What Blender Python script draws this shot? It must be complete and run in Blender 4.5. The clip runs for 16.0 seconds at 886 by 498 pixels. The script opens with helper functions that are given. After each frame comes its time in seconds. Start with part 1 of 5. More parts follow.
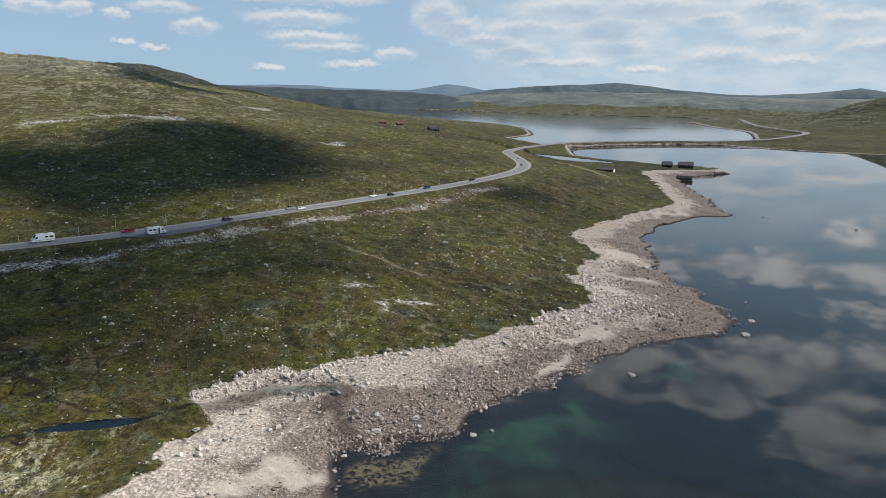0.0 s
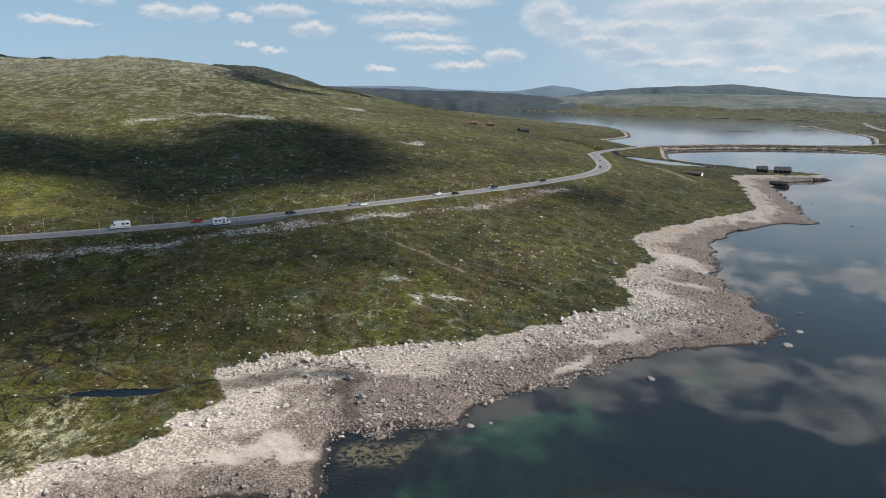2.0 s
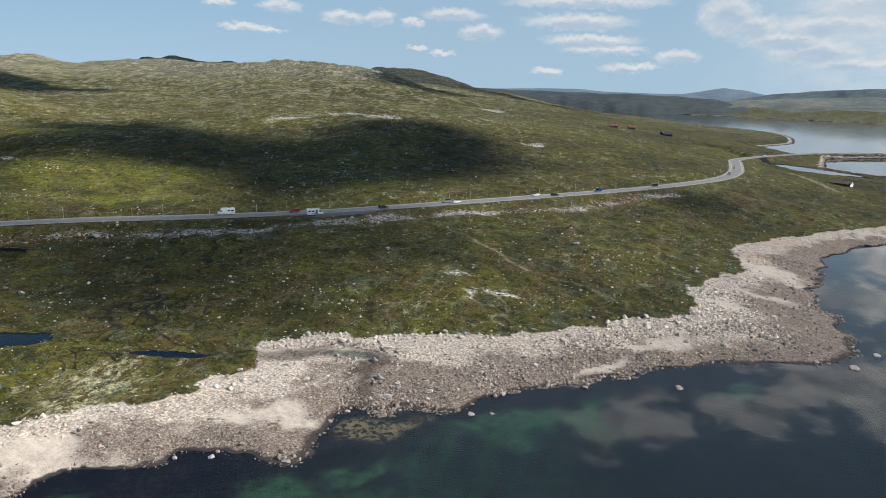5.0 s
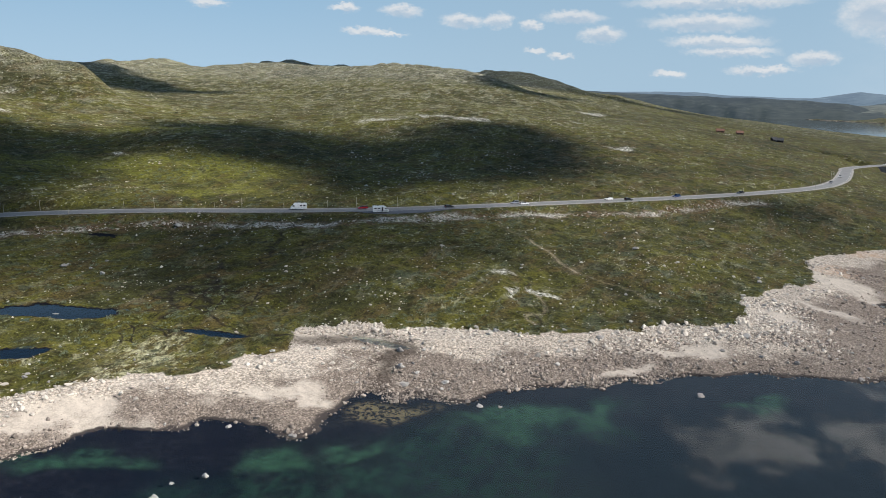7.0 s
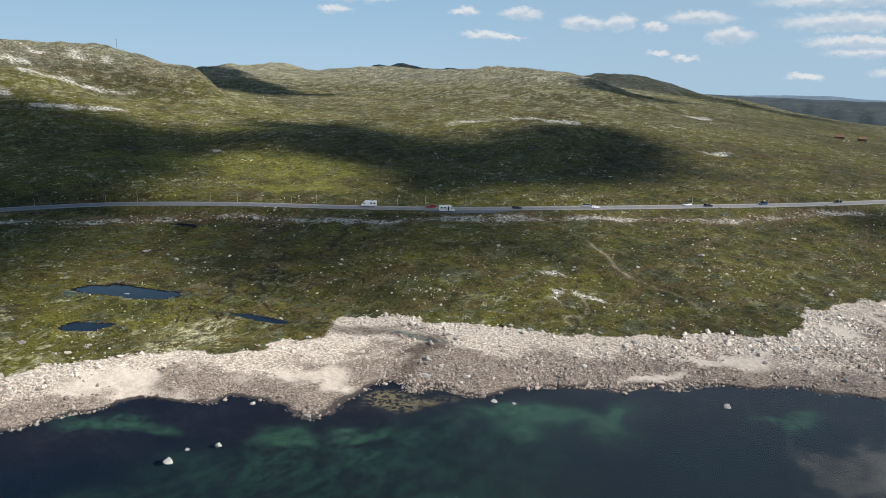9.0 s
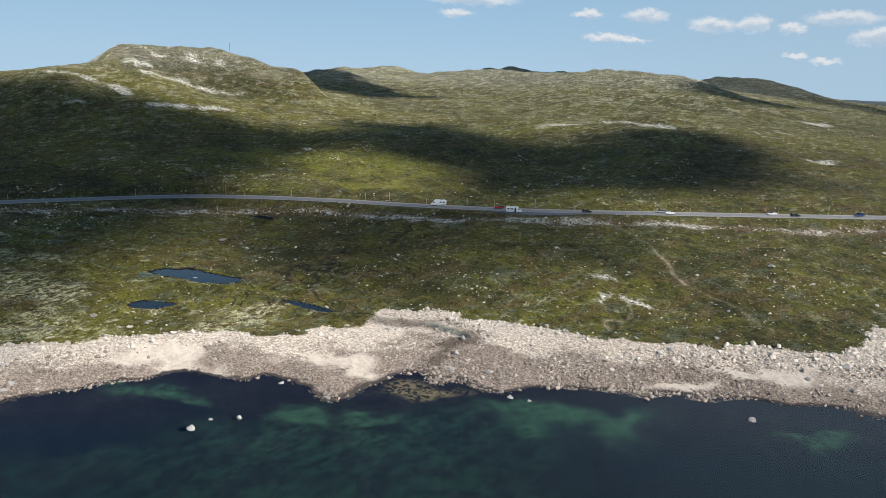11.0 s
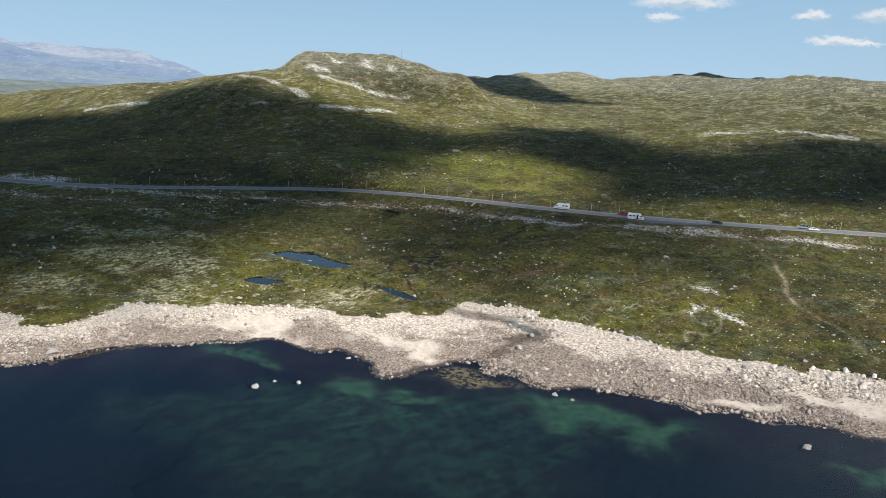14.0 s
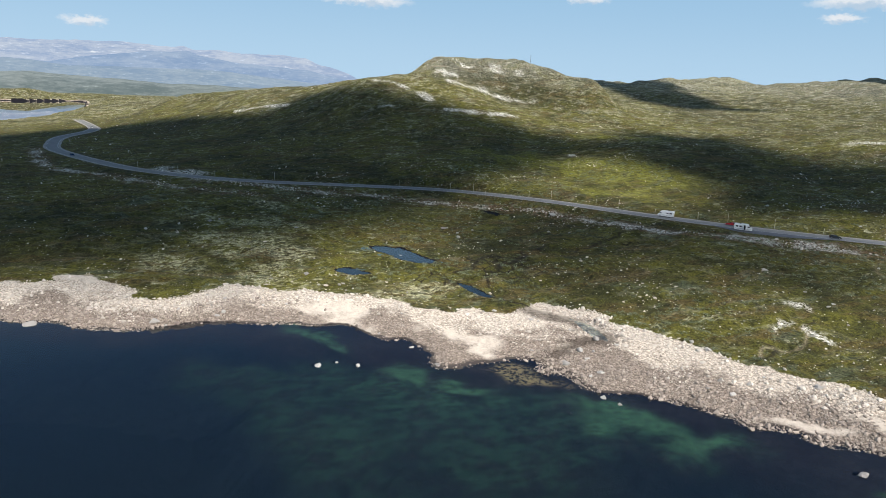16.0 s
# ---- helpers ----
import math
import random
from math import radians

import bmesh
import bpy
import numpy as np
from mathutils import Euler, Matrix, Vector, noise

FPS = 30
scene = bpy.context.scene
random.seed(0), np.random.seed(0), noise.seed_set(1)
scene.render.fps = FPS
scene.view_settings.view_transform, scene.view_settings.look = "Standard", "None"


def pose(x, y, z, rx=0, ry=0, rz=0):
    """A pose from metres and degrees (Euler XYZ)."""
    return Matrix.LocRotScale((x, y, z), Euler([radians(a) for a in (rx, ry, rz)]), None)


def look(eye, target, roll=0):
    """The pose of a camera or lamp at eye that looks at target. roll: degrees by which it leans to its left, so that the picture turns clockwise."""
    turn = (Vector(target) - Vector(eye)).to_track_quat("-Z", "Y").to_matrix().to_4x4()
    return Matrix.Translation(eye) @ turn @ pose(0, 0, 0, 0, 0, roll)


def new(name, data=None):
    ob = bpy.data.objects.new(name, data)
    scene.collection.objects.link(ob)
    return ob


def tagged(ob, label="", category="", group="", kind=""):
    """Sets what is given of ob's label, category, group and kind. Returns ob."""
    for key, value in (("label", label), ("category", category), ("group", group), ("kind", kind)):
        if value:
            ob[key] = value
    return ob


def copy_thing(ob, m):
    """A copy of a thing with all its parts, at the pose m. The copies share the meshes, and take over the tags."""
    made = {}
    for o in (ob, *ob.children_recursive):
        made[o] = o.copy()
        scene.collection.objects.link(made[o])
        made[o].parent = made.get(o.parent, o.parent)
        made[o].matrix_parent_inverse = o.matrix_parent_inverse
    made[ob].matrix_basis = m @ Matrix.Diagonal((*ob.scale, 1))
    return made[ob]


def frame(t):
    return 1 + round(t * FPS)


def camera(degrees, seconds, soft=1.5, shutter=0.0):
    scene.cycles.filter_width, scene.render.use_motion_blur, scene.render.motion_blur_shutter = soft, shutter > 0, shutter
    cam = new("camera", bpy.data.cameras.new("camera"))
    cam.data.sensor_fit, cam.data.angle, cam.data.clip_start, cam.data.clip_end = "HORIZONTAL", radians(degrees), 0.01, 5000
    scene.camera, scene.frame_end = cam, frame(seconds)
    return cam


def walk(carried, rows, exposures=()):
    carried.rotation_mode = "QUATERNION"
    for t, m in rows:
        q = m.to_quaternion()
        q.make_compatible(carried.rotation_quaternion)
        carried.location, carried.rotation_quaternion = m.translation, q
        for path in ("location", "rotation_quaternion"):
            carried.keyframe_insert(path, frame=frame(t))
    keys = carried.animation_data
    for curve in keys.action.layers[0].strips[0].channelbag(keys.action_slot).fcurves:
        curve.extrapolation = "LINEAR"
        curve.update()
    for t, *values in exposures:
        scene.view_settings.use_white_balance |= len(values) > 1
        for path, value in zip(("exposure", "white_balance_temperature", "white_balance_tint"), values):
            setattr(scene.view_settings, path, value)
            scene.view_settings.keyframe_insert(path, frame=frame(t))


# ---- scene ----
cam = camera(63.2, 16.0, soft=0.65)
PATH = [
    (0, (-3.997, -1.26, 68.871), (-4.063, 0.694, 68.447), 0.9),
    (0.5, (1.274, -2.043, 68.867), (1.137, -0.093, 68.442), 0.9),
    (1, (6.479, -2.742, 68.862), (6.271, -0.798, 68.437), 0.9),
    (1.5, (11.664, -3.314, 68.822), (11.385, -1.379, 68.398), 0.9),
    (2, (16.834, -3.685, 68.762), (16.486, -1.762, 68.337), 1.0),
    (2.5, (22.023, -3.787, 68.705), (21.604, -1.878, 68.28), 1.0),
    (3, (27.247, -3.613, 68.653), (26.759, -1.72, 68.228), 1.1),
    (3.5, (32.554, -3.247, 68.646), (31.997, -1.374, 68.221), 1.0),
    (4, (37.936, -2.729, 68.656), (37.311, -0.878, 68.23), 1.1),
    (6.5, (65.028, 1.459, 69.043), (64.06, 3.156, 68.617), 1.3),
    (7, (70.301, 2.789, 69.018), (69.267, 4.447, 68.592), 1.4),
    (7.5, (75.333, 4.553, 68.983), (74.235, 6.169, 68.557), 1.4),
    (8, (80.147, 6.632, 68.958), (78.987, 8.204, 68.532), 1.4),
    (8.5, (84.875, 8.905, 68.933), (83.653, 10.429, 68.507), 1.4),
    (9, (89.525, 11.385, 68.9), (88.243, 12.86, 68.475), 1.5),
    (11.5, (111.637, 25.862, 68.824), (110.087, 27.054, 68.399), 1.9),
    (12, (115.818, 29.132, 68.823), (114.221, 30.259, 68.399), 2.0),
    (12.5, (119.746, 32.667, 68.829), (118.104, 33.726, 68.405), 2.1),
    (13, (123.54, 36.35, 68.808), (121.851, 37.334, 68.383), 2.1),
    (13.5, (127.136, 40.174, 68.79), (125.404, 41.078, 68.364), 2.2),
    (14, (130.606, 44.158, 68.756), (128.832, 44.976, 68.329), 2.3),
    (14.5, (133.952, 48.341, 68.701), (132.139, 49.071, 68.273), 2.3),
    (15, (137.062, 52.642, 68.639), (135.215, 53.28, 68.211), 2.4),
    (15.5, (139.969, 57.126, 68.609), (138.092, 57.67, 68.18), 2.5),
    (16, (142.754, 61.675, 68.602), (140.852, 62.121, 68.173), 2.6),
]
walk(cam, [(t, look(eye, target, roll)) for t, eye, target, roll in PATH], [(0, -0.09), (4, -0.07), (9, -0.02), (13, 0.05), (16, 0.13)])

# ---- sun, sky and clouds ----
SUN_AZ, SUN_EL = 76.0, 41.0                    # degrees: clockwise from +y, above the horizon
SUN_DIR = Vector((math.sin(radians(SUN_AZ)) * math.cos(radians(SUN_EL)), math.cos(radians(SUN_AZ)) * math.cos(radians(SUN_EL)), math.sin(radians(SUN_EL))))
sun = new("sun", bpy.data.lights.new("sun", "SUN"))
sun.data.energy, sun.data.angle, sun.data.color = 5.2, radians(0.9), (1.0, 0.955, 0.895)
sun.rotation_euler = SUN_DIR.to_track_quat("Z", "Y").to_euler()


class Nodes:
    """A short hand for node trees."""

    def __init__(self, tree):
        self.tree = tree
        tree.nodes.clear()

    def add(self, kind, **sets):
        node = self.tree.nodes.new(kind)
        for key, value in sets.items():
            setattr(node, key, value)
        return node

    def put(self, socket, value):
        if isinstance(value, bpy.types.NodeSocket):
            self.tree.links.new(value, socket)
        elif isinstance(value, (tuple, list)) and len(value) == 3 and socket.type == "RGBA":
            socket.default_value = (*value, 1.0)
        else:
            socket.default_value = value

    def math(self, op, a, b=0.0, c=0.0, clamp=False):
        node = self.add("ShaderNodeMath", operation=op, use_clamp=clamp)
        for socket, value in zip(node.inputs, (a, b, c)):
            self.put(socket, value)
        return node.outputs[0]

    def mix(self, fac, a, b):
        node = self.add("ShaderNodeMix", data_type="RGBA")
        self.put(node.inputs[0], fac)
        self.put(node.inputs[6], a)
        self.put(node.inputs[7], b)
        return node.outputs[2]

    def scale(self, colour, by):
        node = self.add("ShaderNodeVectorMath", operation="SCALE")
        self.put(node.inputs[0], colour)
        self.put(node.inputs["Scale"], by)
        return node.outputs[0]

    def ramp(self, value, low, high, a=0.0, b=1.0):
        node = self.add("ShaderNodeMapRange", interpolation_type="SMOOTHSTEP")
        for socket, v in zip(node.inputs, (value, low, high, a, b)):
            self.put(socket, v)
        return node.outputs[0]

    def noise(self, vector, scale, detail=3.0, rough=0.55, warp=0.0):
        node = self.add("ShaderNodeTexNoise")
        self.put(node.inputs["Vector"], vector)
        for key, v in (("Scale", scale), ("Detail", detail), ("Roughness", rough), ("Distortion", warp)):
            node.inputs[key].default_value = v
        return node.outputs["Fac"]

    def cells(self, vector, scale, out="Distance", feature="F1"):
        node = self.add("ShaderNodeTexVoronoi", feature=feature)
        self.put(node.inputs["Vector"], vector)
        node.inputs["Scale"].default_value = scale
        return node.outputs[out]

    def stretch(self, vector, sx, sy, sz, turn=0.0):
        node = self.add("ShaderNodeMapping")
        self.put(node.inputs["Vector"], vector)
        node.inputs["Scale"].default_value = (sx, sy, sz)
        node.inputs["Rotation"].default_value = (0, 0, radians(turn))
        return node.outputs[0]

    def bump(self, height, strength=0.5, distance=0.1):
        node = self.add("ShaderNodeBump")
        self.put(node.inputs["Height"], height)
        node.inputs["Strength"].default_value, node.inputs["Distance"].default_value = strength, distance
        return node.outputs[0]

    def attr(self, name):
        return self.add("ShaderNodeAttribute", attribute_name=name).outputs["Fac"]

    def place(self):
        return self.add("ShaderNodeNewGeometry").outputs["Position"]

    def surface(self, colour, rough=0.8, normal=None, **more):
        node = self.add("ShaderNodeBsdfPrincipled")
        self.put(node.inputs["Base Color"], colour)
        self.put(node.inputs["Roughness"], rough)
        for key, v in more.items():
            self.put(node.inputs[key.replace("_", " ")], v)
        if normal is not None:
            self.put(node.inputs["Normal"], normal)
        out = self.add("ShaderNodeOutputMaterial")
        self.tree.links.new(node.outputs[0], out.inputs[0])
        return node


def material(name):
    m = bpy.data.materials.new(name)
    m.use_nodes = True
    return m, Nodes(m.node_tree)


world = bpy.data.worlds.new("sky")
scene.world = world
world.use_nodes = True
W = Nodes(world.node_tree)
sky = W.add("ShaderNodeTexSky", sky_type="NISHITA", sun_disc=False, sun_elevation=radians(SUN_EL), sun_rotation=radians(SUN_AZ), altitude=1200, air_density=1.0, dust_density=0.2, ozone_density=2.0)
way = W.add("ShaderNodeTexCoord").outputs["Generated"]
axes = W.add("ShaderNodeSeparateXYZ")
W.put(axes.inputs[0], way)
bearing = W.math("MULTIPLY", W.math("ARCTAN2", axes.outputs[0], axes.outputs[1]), 57.2958)
height_deg = W.math("MULTIPLY", W.math("ARCSINE", axes.outputs[2]), 57.2958)
# single cumulus clouds: bearing, height, half width, half height, in degrees
CLOUDS_OVER_LAKE = [(-5.8, 2.85, 1.3, 0.42), (-9.5, 2.0, 1.5, 0.26), (-2.6, 5.7, 1.6, 1.1), (-1.0, 4.9, 1.6, 0.7), (1.2, 4.0, 2.6, 0.5), (4.5, 4.9, 3.2, 0.6), (6.8, 6.2, 3.6, 0.8), (3.2, 3.2, 2.4, 0.6), (5.4, 2.4, 2.0, 0.4), (10.2, 5.0, 3.0, 1.0), (10.6, 3.6, 2.4, 0.8),
                    (14.0, 6.3, 4.0, 0.7), (18.1, 2.9, 2.4, 0.6), (17.5, 5.5, 2.0, 0.5), (21.5, 6.3, 2.6, 0.55), (22, 4.3, 1.8, 0.5), (26.5, 5.2, 2.4, 0.5), (28, 3.5, 2.0, 0.45), (23, 2.6, 1.8, 0.35), (31.5, 4.8, 2.2, 0.5), (13, 1.9, 1.6, 0.25), (8.2, 2.4, 1.4, 0.3)]
CLOUDS_OVER_HILLS = [(-30.8, 5.3, 1.3, 0.42), (-28.2, 5.35, 0.95, 0.45), (-25.6, 5.1, 0.7, 0.3), (-22.6, 5.7, 1.8, 0.38), (-20.4, 4.45, 1.25, 0.5), (-13.2, 5.3, 3.2, 0.5), (-12.2, 4.0, 2.8, 0.36), (-11.2, 3.3, 2.4, 0.3), (-12.6, 6.7, 4.6, 0.4), (-8.6, 2.1, 1.4, 0.22),
                     (-39.8, 6.0, 0.9, 0.26), (-35.5, 5.95, 1.3, 0.36), (-38.2, 4.4, 1.5, 0.22), (-36.6, 4.15, 1.2, 0.14), (-48.4, 6.9, 2.6, 0.36), (-49.6, 5.9, 1.0, 0.24), (-103, 3.65, 1.1, 0.28), (-83.5, 6.4, 2.6, 0.34), (-66.8, 7.1, 1.2, 0.3),
                     (-25.2, 3.3, 0.6, 0.16), (-23.4, 2.9, 0.8, 0.2), (-15.3, 1.7, 1.0, 0.22)]
# clouds overhead of the frame's edge, seen only as mirrored by the lake
HIGH_CLOUDS = [(28.2, 9.3, 1.4, 0.9), (22, 12.2, 7.5, 0.9), (9.6, 10.9, 2.2, 0.9), (7, 13.6, 5, 0.9), (12.6, 20.6, 3.2, 1.5), (24.5, 19.4, 4.6, 1.6), (28.5, 22.4, 3.0, 2.8), (20, 21.4, 3, 1.3), (8.5, 19.1, 5.2, 1.7), (2.2, 22.5, 3.3, 1.2), (-6, 24.5, 3.4, 1.4),
               (-9.5, 25.5, 2.2, 1.6), (35, 15, 5, 3)]


def cloud_field(blobs, raised, fine, push_by):
    """How far a direction lies from the nearest cloud's middle, 1 at its rim; sampled raised by some degrees."""
    spot = W.add("ShaderNodeCombineXYZ")
    W.put(spot.inputs[0], bearing)
    W.put(spot.inputs[1], W.math("ADD", height_deg, raised))
    curl = W.add("ShaderNodeTexNoise")
    W.put(curl.inputs["Vector"], W.stretch(spot.outputs[0], 0.75 * fine, 1.15 * fine, 1))
    curl.inputs["Detail"].default_value, curl.inputs["Roughness"].default_value, curl.inputs["Scale"].default_value = 8.0, 0.66, 1.0
    push = W.add("ShaderNodeVectorMath", operation="MULTIPLY_ADD")
    W.put(push.inputs[0], curl.outputs["Color"])
    push.inputs[1].default_value, push.inputs[2].default_value = (2.4 * push_by, 1.5 * push_by, 0.0), (-1.2 * push_by, -0.75 * push_by, 0.0)
    spot2 = W.add("ShaderNodeVectorMath", operation="ADD")
    W.put(spot2.inputs[0], spot.outputs[0])
    W.put(spot2.inputs[1], push.outputs[0])
    best = None
    for az, el, wide, high in blobs:
        scaled = W.add("ShaderNodeVectorMath", operation="MULTIPLY_ADD")
        W.put(scaled.inputs[0], spot2.outputs[0])
        scaled.inputs[1].default_value, scaled.inputs[2].default_value = (0.78 / wide, 0.78 / high, 0.0), (-0.78 * az / wide, -0.78 * el / high, 0.0)
        size = W.add("ShaderNodeVectorMath", operation="LENGTH")
        W.put(size.inputs[0], scaled.outputs[0])
        best = size.outputs["Value"] if best is None else W.math("MINIMUM", best, size.outputs["Value"])
    return best


LOW_CLOUDS = CLOUDS_OVER_LAKE + CLOUDS_OVER_HILLS
dome = W.add("ShaderNodeCombineXYZ")
W.put(dome.inputs[0], bearing)
W.put(dome.inputs[1], height_deg)
billow = W.ramp(W.noise(W.stretch(dome.outputs[0], 0.24, 0.55, 1), 1.0, 8, 0.60), 0.36, 0.64)
puffs = W.ramp(cloud_field(LOW_CLOUDS, 0.0, 1.6, 0.8), 1.25, 0.45)
crown = W.ramp(cloud_field(LOW_CLOUDS, 0.30, 1.6, 0.8), 0.3, 1.0)
high_field = W.ramp(W.math("SUBTRACT", cloud_field(HIGH_CLOUDS, 0.0, 0.5, 1.6), W.math("MULTIPLY", W.math("SUBTRACT", billow, 0.5), 0.7)), 1.35, 0.45)
veil = W.math("MULTIPLY", W.ramp(bearing, -7.0, 11.0), W.ramp(height_deg, 13.0, 7.5))
blue = W.mix(W.ramp(height_deg, 0.0, 9.0), (4.4, 6.3, 8.05), (3.15, 5.2, 7.3))
blue = W.mix(W.ramp(height_deg, 7.0, 22.0), blue, W.mix(0.9, sky.outputs[0], (0.15, 0.65, 1.9)))
blue = W.mix(W.math("MULTIPLY", W.ramp(bearing, -50.0, -22.0), 0.5), blue, (3.9, 5.4, 6.7))
blue = W.mix(W.math("MULTIPLY", veil, 0.75), blue, W.mix(billow, (5.3, 6.7, 7.9), (7.1, 7.8, 8.5)))
tone = W.mix(W.math("ADD", W.math("MULTIPLY", crown, 0.75), W.math("MULTIPLY", billow, 0.25)), (4.7, 5.9, 7.2), (8.5, 8.55, 8.65))
skylight = W.mix(W.math("MULTIPLY", puffs, 0.85), blue, tone)
skylight = W.mix(W.math("MULTIPLY", high_field, 0.92), skylight, W.mix(billow, (5.0, 5.6, 6.3), (11.5, 11.5, 11.5)))
back = W.add("ShaderNodeBackground")
W.put(back.inputs[0], skylight)
back.inputs[1].default_value = 0.096
W.tree.links.new(back.outputs[0], W.add("ShaderNodeOutputWorld").inputs[0])

# ---- noise and plan curves ----


def smooth(low, high, v):
    u = np.clip((v - low) / (high - low), 0.0, 1.0)
    return u * u * (3.0 - 2.0 * u)


def value_noise(x, y, seed=0):
    """Smooth noise in -1..1 with a cell of 1."""
    xi, yi = np.floor(x).astype(np.int64), np.floor(y).astype(np.int64)
    u, v = x - xi, y - yi
    u, v = u * u * u * (u * (u * 6 - 15) + 10), v * v * v * (v * (v * 6 - 15) + 10)

    def corner(a, b):
        h = (a * 374761393 + b * 668265263 + seed * 974634757) & 0xFFFFFFFF
        h = ((h ^ (h >> 13)) * 1274126177) & 0xFFFFFFFF
        return ((h ^ (h >> 16)) & 0xFFFF) / 32767.5 - 1.0

    low = corner(xi, yi) * (1 - u) + corner(xi + 1, yi) * u
    high = corner(xi, yi + 1) * (1 - u) + corner(xi + 1, yi + 1) * u
    return low * (1 - v) + high * v


def fbm(x, y, size, octaves=4, seed=0, gain=0.5):
    total, amp = np.zeros_like(x), 1.0
    for n in range(octaves):
        k = 2.0**n / size
        total += amp * value_noise(x * k + 17.3 * n, y * k - 9.1 * n, seed + n)
        amp *= gain
    return total


def spline(points, step):
    """A Catmull-Rom curve through points, at even steps."""
    p = np.array(points, float)
    p = np.vstack([2 * p[0] - p[1], p, 2 * p[-1] - p[-2]])
    out = []
    for a, b, c, d in zip(p[:-3], p[1:-2], p[2:-1], p[3:]):
        n = max(2, int(np.linalg.norm(c - b) / step))
        u = np.linspace(0, 1, n, endpoint=False)[:, None]
        out.append(0.5 * (2 * b + (c - a) * u + (2 * a - 5 * b + 4 * c - d) * u**2 + (3 * b - a - 3 * c + d) * u**3))
    return np.vstack([*out, p[-2:-1]])


def line_distance(x, y, line):
    """Distance to a polyline, and how far along it (in points) the nearest place is."""
    best, where = np.full(x.shape, 1e9), np.zeros(x.shape)
    for n, (a, b) in enumerate(zip(line[:-1], line[1:])):
        dx, dy = b[0] - a[0], b[1] - a[1]
        u = np.clip(((x - a[0]) * dx + (y - a[1]) * dy) / (dx * dx + dy * dy + 1e-9), 0, 1)
        d = np.hypot(x - a[0] - u * dx, y - a[1] - u * dy)
        near = d < best
        best, where = np.where(near, d, best), np.where(near, n + u, where)
    return best, where


def inside(x, y, ring):
    odd = np.zeros(x.shape, bool)
    for a, b in zip(ring, np.roll(ring, -1, axis=0)):
        if a[1] != b[1]:
            odd ^= ((a[1] > y) != (b[1] > y)) & (x < (b[0] - a[0]) * (y - a[1]) / (b[1] - a[1]) + a[0])
    return odd


def ring_distance(x, y, ring):
    """Distance to a closed curve, positive inside."""
    d = line_distance(x, y, np.vstack([ring, ring[:1]]))[0]
    return np.where(inside(x, y, ring), d, -d)


# ---- the plan: shores, ponds, road, heights ----
NEAR_SHORE = [(-95, -80), (-73, -15), (-67, 2), (-62, 17), (-63, 29), (-66, 47), (-62, 63), (-61, 76), (-53, 85), (-44, 97), (-36, 99), (-27, 100), (-24.5, 105), (-25, 110),
              (-28, 118), (-25, 126), (-17, 131), (-7, 137), (2, 150), (12, 159), (17, 168), (22, 173), (31, 181), (42, 189), (54, 198), (65, 201), (74, 208), (79, 217),
              (81, 231), (77, 254), (72, 266), (76, 295), (79, 316), (84, 355), (101, 388), (132, 420), (152, 428), (154, 454), (163, 520), (168, 570), (172, 604)]
FAR_SHORE = [(178, 622), (202, 647), (238, 672), (216, 700), (185, 722), (140, 770), (118, 810), (122, 880), (131, 969), (200, 1020), (290, 1060), (366, 1071), (400, 1020),
             (430, 985), (521, 930), (700, 830), (1100, 700), (1700, 400), (2200, -300), (1500, -1500), (300, -1800), (-150, -900), (-130, -250)]
UPPER_LAKE = [(105, 1010), (190, 1055), (280, 1095), (366, 1112), (450, 1190), (555, 1492), (560, 1700), (590, 1950), (670, 2150), (750, 2300), (772, 2430), (335, 2627), (-219, 3037), (-700, 3200),
              (-375, 2640), (-99, 1999), (83, 1643), (110, 1300), (60, 1150)]
WEST_LAKE = [(-943, -301), (-1100, -290), (-1172, -302), (-1400, -310), (-1562, -342), (-1905, -436), (-1777, -577), (-1900, -900), (-1200, -900), (-900, -500)]
GREEN_EDGE = [(-300, -250), (-130, -90), (-97, -22), (-105, -4), (-101, 8), (-77, 22), (-78, 35), (-90, 45), (-86, 61), (-78, 82), (-71, 95), (-61, 104), (-59, 117), (-53, 131),
              (-60, 140), (-59, 150), (-46, 157), (-35, 163), (-17, 173), (-2, 184), (17, 198), (19, 206), (36, 218), (38, 228), (36, 261), (50, 290), (46, 335), (79, 387),
              (122, 444), (131, 497), (143, 590), (146, 630), (160, 645), (195, 668), (185, 690), (150, 720), (108, 745)]
ROAD = [(-760, -160, 18), (-656, -121, 17), (-598, -110, 17), (-515, -113, 17), (-458, -104, 17), (-400, -86, 17), (-317, -34, 17), (-280, 3, 16.8), (-262, 35, 16.6), (-252, 64, 16.6),
        (-246, 95, 16.6), (-228, 149, 17), (-192, 191, 17.4), (-155, 222, 17.5), (-119, 259, 17.3), (-89, 302, 17), (-54, 351, 17), (-15, 408, 17), (14, 460, 17), (32, 510, 16.5)]
ROAD += [(38.5, 561, 16), (38, 620, 14.5), (36, 680, 13), (36, 740, 11.5), (62, 850, 8), (118, 975, 5), (195, 1037, 4.6), (285, 1078, 4.6), (366, 1095, 4.6), (470, 1170, 5), (560, 1270, 7),
         (605, 1340, 8), (619, 1436, 8), (640, 1660, 8), (739, 2038, 10)]
